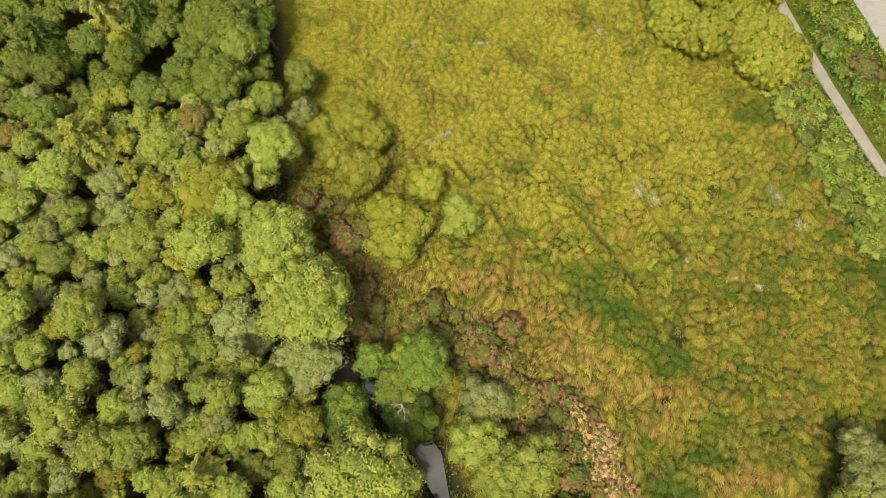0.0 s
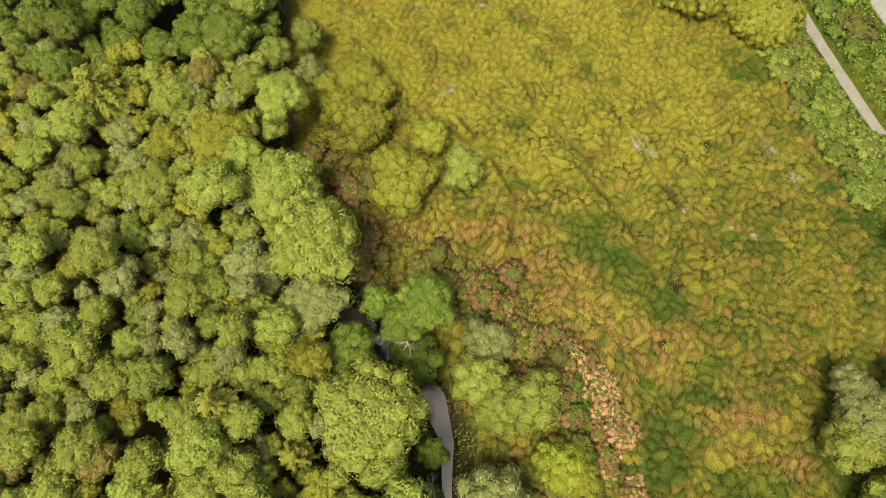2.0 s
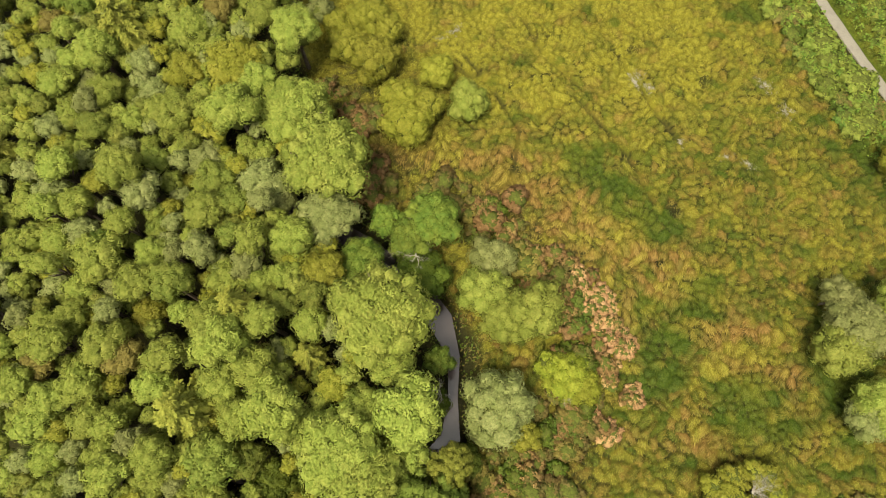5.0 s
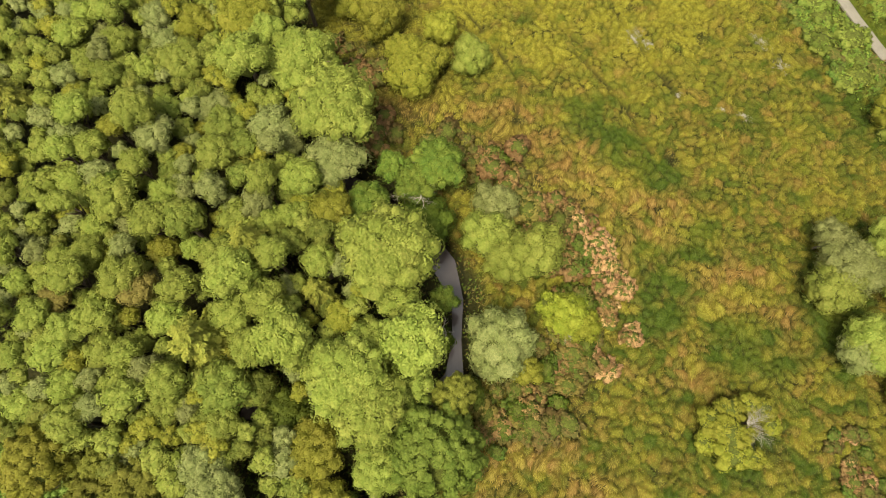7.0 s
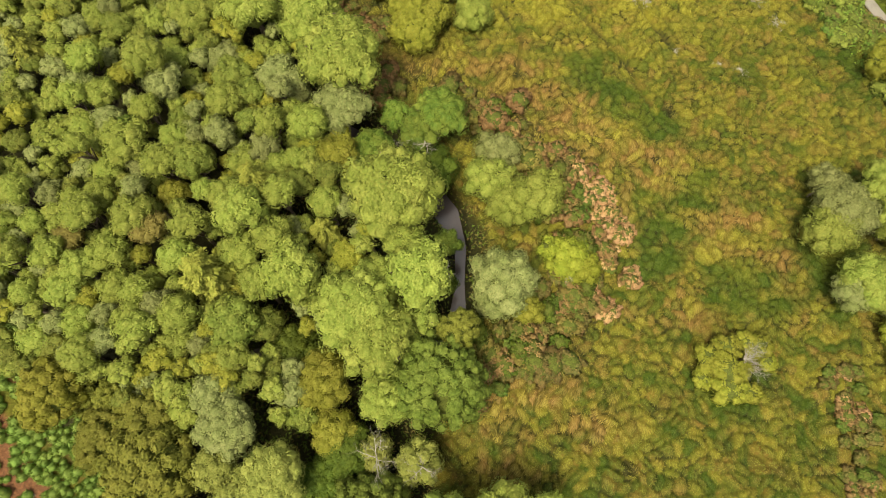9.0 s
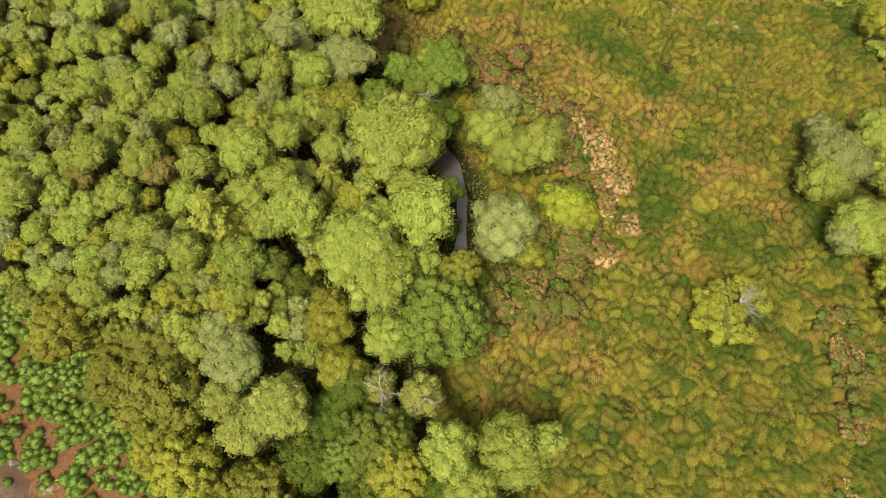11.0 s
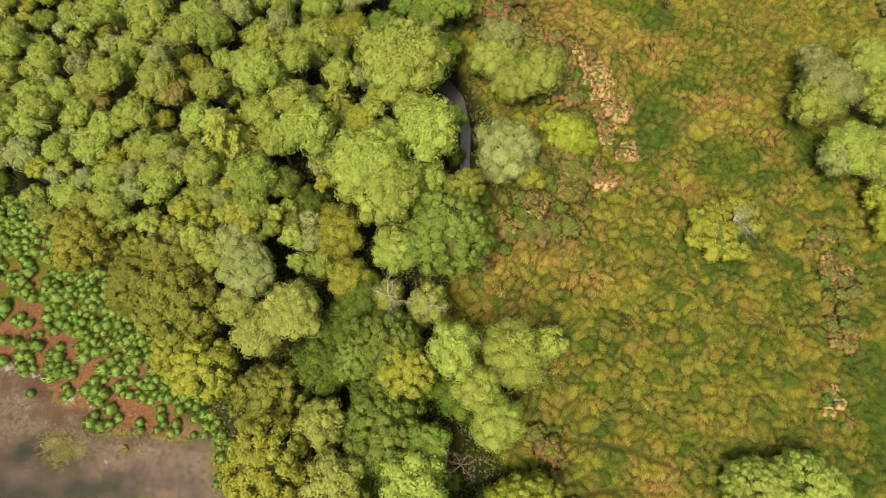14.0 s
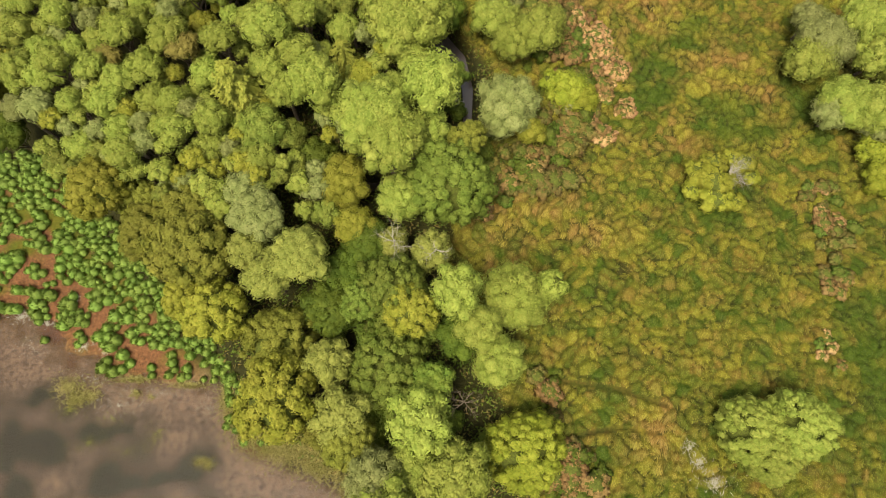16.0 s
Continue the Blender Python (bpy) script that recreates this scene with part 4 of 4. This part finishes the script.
for gx in np.arange(-68, -8, 1.75):
    for gy in np.arange(-24, 66, 1.75):
        x, y = gx + ROLL.uniform(-0.85, 0.85), gy + ROLL.uniform(-0.85, 0.85)
        edge = float(np.interp(y, [-24, -20, 0, 8, 20, 50, 80], [-14, -8, -8, -15, -18, -21, -21]))
        if x > edge or below(x, y, WOOD_EDGE) > -2.5 or float(along(x, y, STREAM_LINE)[0]) < (1.2 if y < -14 or y > 6 else 2.6) or any(math.hypot(x - u, y - v) < w for u, v, w in GAPS):
            continue
        if all(math.hypot(x - sx, y - sy) > 0.60 * sr + 0.25 for sx, sy, sr in STANDING):
            SPOTS[ROLL.choice(("olive", "olive", "olive", "grey", "green", "yellow")) if y < 36 else "deep"].append((x, y))
for tint, share in SPOTS.items():
    woodland_mass(tint, share)

# ---- shrubs ----
SHRUBS = {}


def shrub(tint, x, y, R, tall, name="shrub", label="", group="", seed=0):
    variant = ROLL.randrange(3)
    key = (tint, variant, name)
    base = float(lie(np.array([x]), np.array([y]))[0])
    m = Matrix.Translation((x, y, base - 0.05)) @ pose(0, 0, 0, 0, 0, ROLL.uniform(0, 360)) @ Matrix.Diagonal((R, R * ROLL.uniform(0.85, 1.15), tall, 1))
    if key in SHRUBS:
        return copy_thing(SHRUBS[key], m)
    r = np.random.default_rng(500 + variant)
    ob = new(name)
    bm = bmesh.new()
    for i in range(5):
        a = 1.26 * i + r.uniform(0, 0.5)
        tube(bm, [(0.05 * math.cos(a), 0.05 * math.sin(a), -0.1), (0.3 * math.cos(a), 0.3 * math.sin(a), 0.4), (0.6 * math.cos(a), 0.6 * math.sin(a), 0.7)], [0.025, 0.018, 0.008], 4)
    part("stems", finish("stems", bm, BARK), ob)
    part("leaves", lumpy_crown(r, 1.0, 0.95, 1.0, 8, 0.34, 0.175, 60, LEAF[tint], 0.6, 1.4, 7, 9), ob)
    ob.matrix_basis = m
    SHRUBS[key] = tagged(ob, label, "shrub", group)
    return ob


def thicket(count, spots, tints, small, big, name, label, group):
    """Shrubs strewn over a few oval patches: x, y, half width, half depth, turn."""
    for _ in range(count):
        cx, cy, rx, ry, turn = spots[ROLL.randrange(len(spots))]
        a, q = ROLL.uniform(0, 6.283), math.sqrt(ROLL.random())
        u, v, c, s = rx * q * math.cos(a), ry * q * math.sin(a), math.cos(radians(turn)), math.sin(radians(turn))
        R = ROLL.uniform(small, big)
        shrub(ROLL.choice(tints), cx + c * u - s * v, cy + s * u + c * v, R, R * ROLL.uniform(0.85, 1.25), name, label, group)


thicket(72, [(1, 11.5, 5, 2, -25), (5.5, 7, 4, 2.5, -40), (10, 2, 3, 3, -30), (6, 9.5, 3, 2, -20), (9, -2, 2, 2, 0)], ("bramble", "bramble", "bramble", "rust", "dark", "brown"), 0.8, 1.5, "bramble_shrub", "brown and dark green bramble thicket on the bog", "bramble thicket")
thicket(40, [(-14, 25, 3, 2, -20), (-11, 21.5, 3, 2, 0), (-8.5, 13, 3, 3, 0)], ("bramble", "bramble", "rust"), 0.8, 1.3, "bramble_shrub", "reddish-brown bramble shrub at the wood's edge", "bramble thicket")
thicket(90, [(4.5, -18.5, 3.5, 3, 0), (9, -14.5, 3.5, 3, 30), (12, -9, 2, 4, 0), (8, -19, 3, 2, 0)], ("bramble", "rust", "bramble", "dark", "brown"), 0.8, 1.4, "bramble_shrub", "brown and rusty bramble shrub by the stream", "bramble thicket")
thicket(86, [(14.6, 1.6, 1.2, 2.2, 10), (15.6, -1.2, 1.5, 2.2, 0), (16.4, -3.6, 1.2, 1.8, 0), (17.6, -5.2, 1.0, 1.2, 0), (18.2, -10.3, 0.8, 0.8, 0), (15.2, -13.8, 0.8, 1.0, 0)], ("fawn", "fawn", "fawn", "rust"), 0.7, 1.15, "dry_shrub", "dry fawn-coloured shrub with withered leaves", "dry shrubs")
thicket(90, [(11.5, 3.5, 2, 3, 20), (13, -1, 1.5, 3, 0), (13.8, -6, 1.8, 2.5, 0), (13, -10, 2, 2.5, 0), (11, -14, 2.5, 2, 0), (7, -17.5, 3, 1.5, 20), (2, -22, 2.5, 2.5, 0), (16.5, -8, 1.2, 1.5, 0)], ("bramble", "bramble", "rust", "rust", "fawn", "verge"), 0.65, 1.15, "bramble_shrub", "mixed brown and olive bramble clump by the stream", "bramble thicket")
thicket(52, [(38.6, -21.5, 2.4, 1.8, 0), (38.8, -25.5, 2.6, 2, 0), (38.6, -30.5, 2.2, 2.6, 0), (36.0, -38.5, 1.3, 2.2, 0)], ("bramble", "bramble", "rust", "fawn", "verge"), 0.55, 1.05, "bramble_shrub", "rusty bramble shrub on the bog", "bramble thicket")
thicket(26, [(9.5, -49.5, 2.5, 2.5, 0), (7, -43, 1.5, 3, 0)], ("bramble", "dark", "rust"), 0.8, 1.3, "bramble_shrub", "dark bramble shrub beside the trees", "bramble thicket")
for _ in range(298):
    y = ROLL.uniform(2, 60)
    side = ROLL.choice((-1, -1, -1, 1))
    R = ROLL.uniform(0.7, 1.7)
    x = float(path_x(y)) + side * (1.0 + R + ROLL.uniform(0, 5.5))
    shrub(ROLL.choice(("verge", "verge", "deep", "green", "green", "olive", "bramble")), x, y, R, R * 0.8, "verge_shrub", "low green verge shrub beside the footpath", "verge shrubs")

# ---- rushes on the red peat by the pond ----
RUSHES, RUSH_SHAPES = {}, []


def rush_mesh(r):
    """A cushion of many short narrow stems that lean out from one root."""
    n = 420
    a, out = r.uniform(0, 6.2832, n), np.sqrt(r.uniform(0, 1, n))
    k = r.uniform(0.022, 0.040, n)
    dx, dy = np.cos(a), np.sin(a)
    long = r.uniform(0.82, 1.06, n) * (1 + 0.12 * np.sin(3 * a + r.uniform(0, 6)))
    tip, root = 0.62 * out * long, 0.40 * out
    z = 0.95 * np.sqrt(np.maximum(0.04, 1 - 0.85 * out ** 2)) * long
    t = a + r.normal(0, 0.9, n)
    s, c = np.sin(t) * k, np.cos(t) * k
    v = np.stack([dx * root - s, dy * root + c, z * 0.45, dx * root + s, dy * root - c, z * 0.45, dx * tip + r.normal(0, 0.05, n), dy * tip + r.normal(0, 0.05, n), z], 1).reshape(-1, 3)
    nor = np.repeat(np.stack([dx * out, dy * out, 1.15 - 0.35 * out], 1) + r.normal(0, 0.15, (n, 3)), 3, axis=0)
    bv, bf = ball()
    core = bv * np.array([0.50, 0.50, 0.62]) + np.array([0, 0, 0.12])
    return np.vstack([v, core]), np.vstack([np.arange(3 * n).reshape(-1, 3), bf + 3 * n]), np.vstack([nor, bv])


def rush_tuft(x, y, R):
    variant = ROLL.randrange(3)
    base = float(lie(np.array([x]), np.array([y]))[0])
    m = Matrix.Translation((x, y, base - 0.03)) @ pose(0, 0, 0, 0, 0, ROLL.uniform(0, 360)) @ Matrix.Diagonal((R, R, R * ROLL.uniform(0.8, 1.1), 1))
    if variant in RUSHES:
        return copy_thing(RUSHES[variant], m)
    v, f, nor = RUSH_SHAPES[variant]
    ob = new("rush_tuft", from_arrays("rush_tuft", v, f, LEAF["rush"], True, nor))
    ob.matrix_basis = m
    RUSHES[variant] = tagged(ob, "bright green rush tuft on red peat", "rush", "rush tufts")
    return ob


RUSH_SHAPES.extend(rush_mesh(np.random.default_rng(900 + k)) for k in range(3))

# the tufts on open peat stand singly; along the wood they close into a bed
PEAT, BED = [], []
for _ in range(9000):
    x, y = ROLL.uniform(-62, -20), ROLL.uniform(-47, -15)
    deep, shore = float(below(x, y, WOOD_EDGE)), float(below(x, y, SHORE))
    if deep < -2.0 or shore > -0.5 or ROLL.random() < 0.8 * float(step(shore, -6, -1.5)):
        continue
    clump = float(waves(np.array([x]), np.array([y]), 3.4, 23)[0])
    if deep > 6.0 and clump < 0.05 or deep < 6.0 and clump < -0.75:
        continue
    if all(abs(x - u) > 0.58 or math.hypot(x - u, y - v) > 0.58 for u, v in PEAT + BED):
        (BED if deep < 6.0 else PEAT).append((x, y))
for x, y in PEAT[:280]:
    rush_tuft(x, y, ROLL.uniform(0.6, 1.25))
parts, done = [], 0
for x, y in BED + PEAT[280:]:
    v, f, nor = RUSH_SHAPES[ROLL.randrange(3)]
    a, q = ROLL.uniform(0, 6.28), ROLL.uniform(0.7, 1.3)
    turn = np.array([[math.cos(a), math.sin(a), 0], [-math.sin(a), math.cos(a), 0], [0, 0, 1]])
    base = float(lie(np.array([x]), np.array([y]))[0]) - 0.03
    parts.append((q * v @ turn + np.array([x, y, base]), f + done, nor @ turn))
    done += len(v)
v, f, nor = (np.concatenate(k) for k in zip(*parts))
tagged(new("rush_bed", from_arrays("rush_bed", v, f, LEAF["rush"], True, nor)), "dense bed of bright green rushes along the wood", "rushes", kind="stuff")

# ---- bare and broken wood ----


def bough(bm, r, start, way, length, girth, depth):
    """A crooked bare bough that forks into twigs."""
    p, d, pts, rad = Vector(start), Vector(way).normalized(), [tuple(start)], [girth]
    steps = 4
    for i in range(steps):
        d = (d + Vector(r.normal(0, 0.16, 3))).normalized()
        p = p + d * length / steps
        pts.append(tuple(p))
        rad.append(girth * (1 - 0.75 * (i + 1) / steps))
        if depth:
            for side in (-1, 1):
                if r.random() < 0.75:
                    w = (d + Vector((-d.y, d.x, 0)) * side * r.uniform(0.5, 1.0) + Vector((0, 0, r.uniform(-0.2, 0.35)))).normalized()
                    bough(bm, r, tuple(p), w, length * r.uniform(0.35, 0.55), rad[-1] * 0.65, depth - 1)
    tube(bm, pts, rad, 5 if girth > 0.03 else 4)


def snag(x, y, top, reach, lean, seed, label, mat=BONE):
    """A dead tree: a bleached trunk with bare boughs in a fan."""
    r = np.random.default_rng(seed)
    base = float(lie(np.array([x]), np.array([y]))[0])
    ob = new("dead_tree")
    bm = bmesh.new()
    tube(bm, [(0, 0, -0.3), (0.05, 0, 0.5), (lean[0] * 0.4, lean[1] * 0.4, (top - base) * 0.6), (lean[0], lean[1], top - base)], [0.14, 0.10, 0.08, 0.04], 7)
    part("trunk", finish("trunk", bm, mat), ob)
    for i in range(6):
        a = 6.2832 * i / 6 + r.uniform(-0.4, 0.4)
        s = 0.75 + 0.05 * i
        bm = bmesh.new()
        bough(bm, r, (lean[0] * s, lean[1] * s, (top - base) * s), (math.cos(a) + lean[0] * 0.3, math.sin(a) + lean[1] * 0.3, 0.35), reach * r.uniform(0.7, 1.1), 0.055, 2)
        part("bough", finish("bough", bm, mat), ob)
    ob.location = (x, y, base)
    return tagged(ob, label, "dead tree")


snag(-7.9, -28.4, 6.6, 1.9, (0.2, 0.1), 1, "bleached bare boughs of a dying tree in the wood")
snag(-3.8, -29.3, 5.9, 1.4, (0.1, 0.2), 2, "bleached bare boughs of a dying tree in the wood")
snag(-1.9, -9.4, 2.4, 1.3, (0.5, -0.6), 3, "small bleached dead tree leaning over the stream")
snag(-4.0, 3.4, 5.9, 1.5, (0.2, -0.3), 4, "pale dead boughs beside the stream")
snag(-5.5, 3.6, 5.2, 1.2, (-0.3, 0.2), 5, "pale dead boughs beside the stream")
snag(-1.4, -43.1, 4.6, 1.6, (0.3, -0.2), 7, "brown withered tree among the bushes", BARK)
snag(10.9, -10.2, 1.6, 0.9, (0.2, -0.3), 6, "small grey dead shrub among brambles")


def lobed_pine(x, y):
    """A low wind-thrown pine: pads of needles round a fan of bleached boughs."""
    r = np.random.default_rng(31)
    base = float(lie(np.array([x]), np.array([y]))[0])
    ob = new("pine_tree")
    bm = bmesh.new()
    tube(bm, [(0.3, 0.4, -0.3), (0.2, 0.3, 0.6), (0, 0, 1.7), (-0.6, -0.4, 2.3)], [0.22, 0.17, 0.12, 0.05], 8)
    part("trunk", finish("trunk", bm, BARK), ob)
    for px_, py_, size, z in ((-3.2, 0.4, 1.5, 2.6), (-2.0, -0.6, 1.5, 2.9), (-1.7, -2.4, 1.6, 2.4), (-4.3, -1.6, 0.9, 2.0), (0.0, -2.9, 1.0, 2.0), (1.5, 1.6, 1.2, 2.6), (0.4, 2.1, 0.8, 2.4), (2.4, 0.0, 0.8, 1.9), (-1.6, 1.4, 1.2, 2.6)):
        me = lumpy_crown(r, size * 1.45, size * 1.1, z, 11, size * 0.45, 0.17, 300, LEAF["yellow"], 0.7)
        me.transform(Matrix.Translation((px_, py_, 0)))
        part("needle_pad", me, ob)
    for i in range(11):
        a = radians(-95 + 17 * i)
        bm = bmesh.new()
        bough(bm, r, (-0.3, 0.2, 2.1), (math.cos(a), math.sin(a), 0.12), r.uniform(1.4, 2.3), 0.05, 2)
        part("dead_bough", finish("dead_bough", bm, BONE), ob, "bleached bare bough")
    ob.location = (x, y, base)
    return tagged(ob, "low yellow-green pine with a fan of bleached boughs", "pine")


lobed_pine(28.3, -19.4)


def litter_patch(name, spots, count, mat, long, label, category):
    """Loose dry stalks strewn flat over a few oval patches."""
    r, v = np.random.default_rng(len(label)), []
    for cx, cy, rx, ry, turn in spots:
        n = int(count * rx * ry)
        q, a = np.abs(r.normal(0, 0.55, n)), r.uniform(0, 6.2832, n)
        u, w, c, s = rx * q * np.cos(a), ry * q * np.sin(a), math.cos(radians(turn)), math.sin(radians(turn))
        x, y = cx + c * u - s * w, cy + s * u + c * w
        z = np.maximum(height(x, y), -2.06) + r.uniform(0.03, 0.14, n)
        t, l, k = r.uniform(0, 6.2832, n), long * r.uniform(0.4, 1.2, n), r.uniform(0.012, 0.03, n)
        dx, dy = np.cos(t), np.sin(t)
        v.append(np.stack([x - dx * l, y - dy * l, z, x - dy * k, y + dx * k, z + 0.02, x + dx * l, y + dy * l, z + r.uniform(-0.03, 0.06, n), x + dy * k, y - dx * k, z + 0.02], 1).reshape(-1, 3))
    v = np.concatenate(v)
    return tagged(new(name, from_arrays(name, v, np.arange(len(v)).reshape(-1, 4), mat)), label, category, kind="stuff")


litter_patch("dry_litter", [(22.5, 27.2, 1.0, 1.8, 20), (24, 26.2, 0.7, 1.0, 0), (34.2, 15.8, 1.4, 0.6, -20), (32, 16.8, 0.8, 0.4, 0), (39.9, 23.0, 1.0, 1.2, 30), (38, 26.5, 0.8, 1.6, 40), (-4, 46.9, 0.9, 0.6, 0),
             (4.6, 47.3, 1.6, 0.5, 0), (0.3, 34.4, 1.2, 0.7, 30), (-1.6, 33.2, 0.6, 0.5, 0), (27, 19, 0.5, 0.8, 0), (19.7, 49.1, 0.6, 1.2, 10)], 90, BONE, 0.28, "bleached grey stalks lying between the tussocks", "dry litter")
litter_patch("dry_litter", [(20.6, -47.4, 0.9, 0.8, 0), (21.4, -48.8, 0.9, 1.0, 0), (22.6, -50.6, 1.6, 1.0, 0), (-48, -34, 1.4, 0.8, 0), (-45, -34.8, 0.9, 0.5, 0), (-40.7, -37.3, 1.4, 0.4, 20), (-42.3, -32.1, 0.8, 0.5, 20), (-38.3, -37.8, 0.6, 0.5, 0)],
             110, BONE, 0.26, "bleached twigs and stalks on bare peat", "dry litter")


def reed_bed(spots, count):
    """Short reeds standing in the shallows and along the shore."""
    r, v = np.random.default_rng(8), []
    for cx, cy, rx, ry, turn in spots:
        n = int(count * rx * ry)
        q, a = np.abs(r.normal(0, 0.6, n)), r.uniform(0, 6.2832, n)
        u, w, c, s = rx * q * np.cos(a), ry * q * np.sin(a), math.cos(radians(turn)), math.sin(radians(turn))
        x, y = cx + c * u - s * w, cy + s * u + c * w
        z = np.maximum(lie(x, y), -2.25)
        t, tall, k, l = r.uniform(0, 6.2832, n), r.uniform(0.12, 0.4, n), r.uniform(0.02, 0.045, n), r.uniform(0.2, 0.5, n)
        dx, dy = np.cos(t), np.sin(t)
        v.append(np.stack([x, y, z, x + dx * l * 0.5 - dy * k, y + dy * l * 0.5 + dx * k, z + tall, x + dx * l, y + dy * l, z + tall * 0.9, x + dx * l * 0.5 + dy * k, y + dy * l * 0.5 - dx * k, z + tall], 1).reshape(-1, 3))
    v = np.concatenate(v)
    return tagged(new("reeds", from_arrays("reeds", v, np.arange(len(v)).reshape(-1, 4), LEAF["reed"])), "yellowing reeds along the muddy pond shore", "reeds", kind="stuff")


litter_patch("pond_weed", [(-38.5, -46.8, 3.0, 1.2, 10), (-34.5, -47.6, 2.2, 0.9, 10), (-32.0, -46.0, 1.6, 1.6, 0), (-41.0, -43.6, 2.0, 1.6, 0), (-36.5, -44.5, 2.4, 0.8, 0)], 26, LEAF["moss"], 0.16, "dark green weed in flecks on the pond", "pond weed")
litter_patch("shore_litter", [(-39, -40.6, 4, 0.8, -15), (-32, -42.0, 5, 0.9, 0), (-27, -43.5, 2.5, 1.6, -30), (-36, -43.2, 5, 1.4, -10), (-46, -37.5, 2.5, 1.2, -30)], 22, BONE, 0.13, "pale reed litter washed up on the muddy shore", "shore litter")
reed_bed([(-41.5, -41.4, 1.8, 1.2, 0), (-40.5, -42.6, 1.6, 1.0, 30), (-39, -42.2, 1.2, 0.9, 30), (-34.5, -42, 0.6, 0.5, 0), (-33, -42.3, 0.4, 0.3, 0), (-22.5, -46.0, 2.2, 2.2, 0), (-19.5, -47.4, 3.0, 1.8, -20), (-15.5, -49.0, 3.2, 1.7, -25), (-25, -42.6, 1.2, 1.8, 0),
          (-12, -51, 2.5, 1.2, -20), (-29, -41.2, 2.5, 0.4, 0), (-35, -40.6, 3, 0.35, 0), (-27, -48.6, 1.0, 0.6, 0), (-26.3, -49, 0.6, 0.5, 0), (-23.5, -44.2, 1.8, 2.0, 0), (-17, -47.6, 3.0, 1.4, -25), (-20.8, -46.2, 2.4, 1.6, -20)], 300)


def undergrowth(tint, count, seed, label):
    """Ferns, ivy and seedlings on the floor along the wood's edge and the stream banks."""
    r = np.random.default_rng(seed)
    x, y = r.uniform(-26, 9, count), r.uniform(-54, 48, count)
    m = waves(x, y, 4, seed)
    keep = (meadow(x, y) < 0.5) & (lie(x, y) > -2.15) & (m > -0.35) & (below(x, y, WOOD_EDGE) < 1)
    x, y = x[keep], y[keep]
    n = len(x)
    p = np.stack([x, y, lie(x, y) + 0.05 + np.abs(r.normal(0, 0.28, n)) * (1 + m[keep])], 1)
    v = sprays(r, p, np.tile([0, 0, 1.0], (n, 1)), 0.42, 0.20, 0.6)
    me = from_arrays("undergrowth", v, np.arange(len(v)).reshape(-1, 3), LEAF[tint])
    return tagged(new("undergrowth", me), label, "undergrowth", kind="stuff")


def verge_cover():
    """Nettles, docks and seedlings that close the verge on both sides of the footpath."""
    r, n = np.random.default_rng(74), 30000
    y = r.uniform(2, 62, n)
    side = r.uniform(0, 1, n) < 0.6
    x = path_x(y) + np.where(side, -r.uniform(1.35, 8.0, n), r.uniform(1.35, 9.2, n))
    m = waves(x, y, 2.4, 75)
    tall = np.maximum(0, 0.5 + 0.7 * m)
    keep = r.uniform(0, 1, n) < 0.45 + 0.5 * m
    x, y, tall = x[keep], y[keep], tall[keep]
    n = len(x)
    p = np.stack([x, y, lie(x, y) + 0.1 + tall * r.uniform(0.3, 1.0, n)], 1)
    v = sprays(r, p, np.tile([0, 0, 1.0], (n, 1)), 0.34, 0.26, 0.45)
    me = from_arrays("verge_plants", v, np.arange(len(v)).reshape(-1, 3), LEAF["bright"])
    return tagged(new("verge_plants", me), "leafy green plants closing the verge along the footpath", "verge plants", kind="stuff")


verge_cover()
undergrowth("dark", 30000, 71, "dark green ferns and ivy on the woodland floor")
undergrowth("bramble", 22000, 72, "brown and green brambles on the woodland floor")
undergrowth("verge", 9000, 73, "green seedlings along the stream banks")
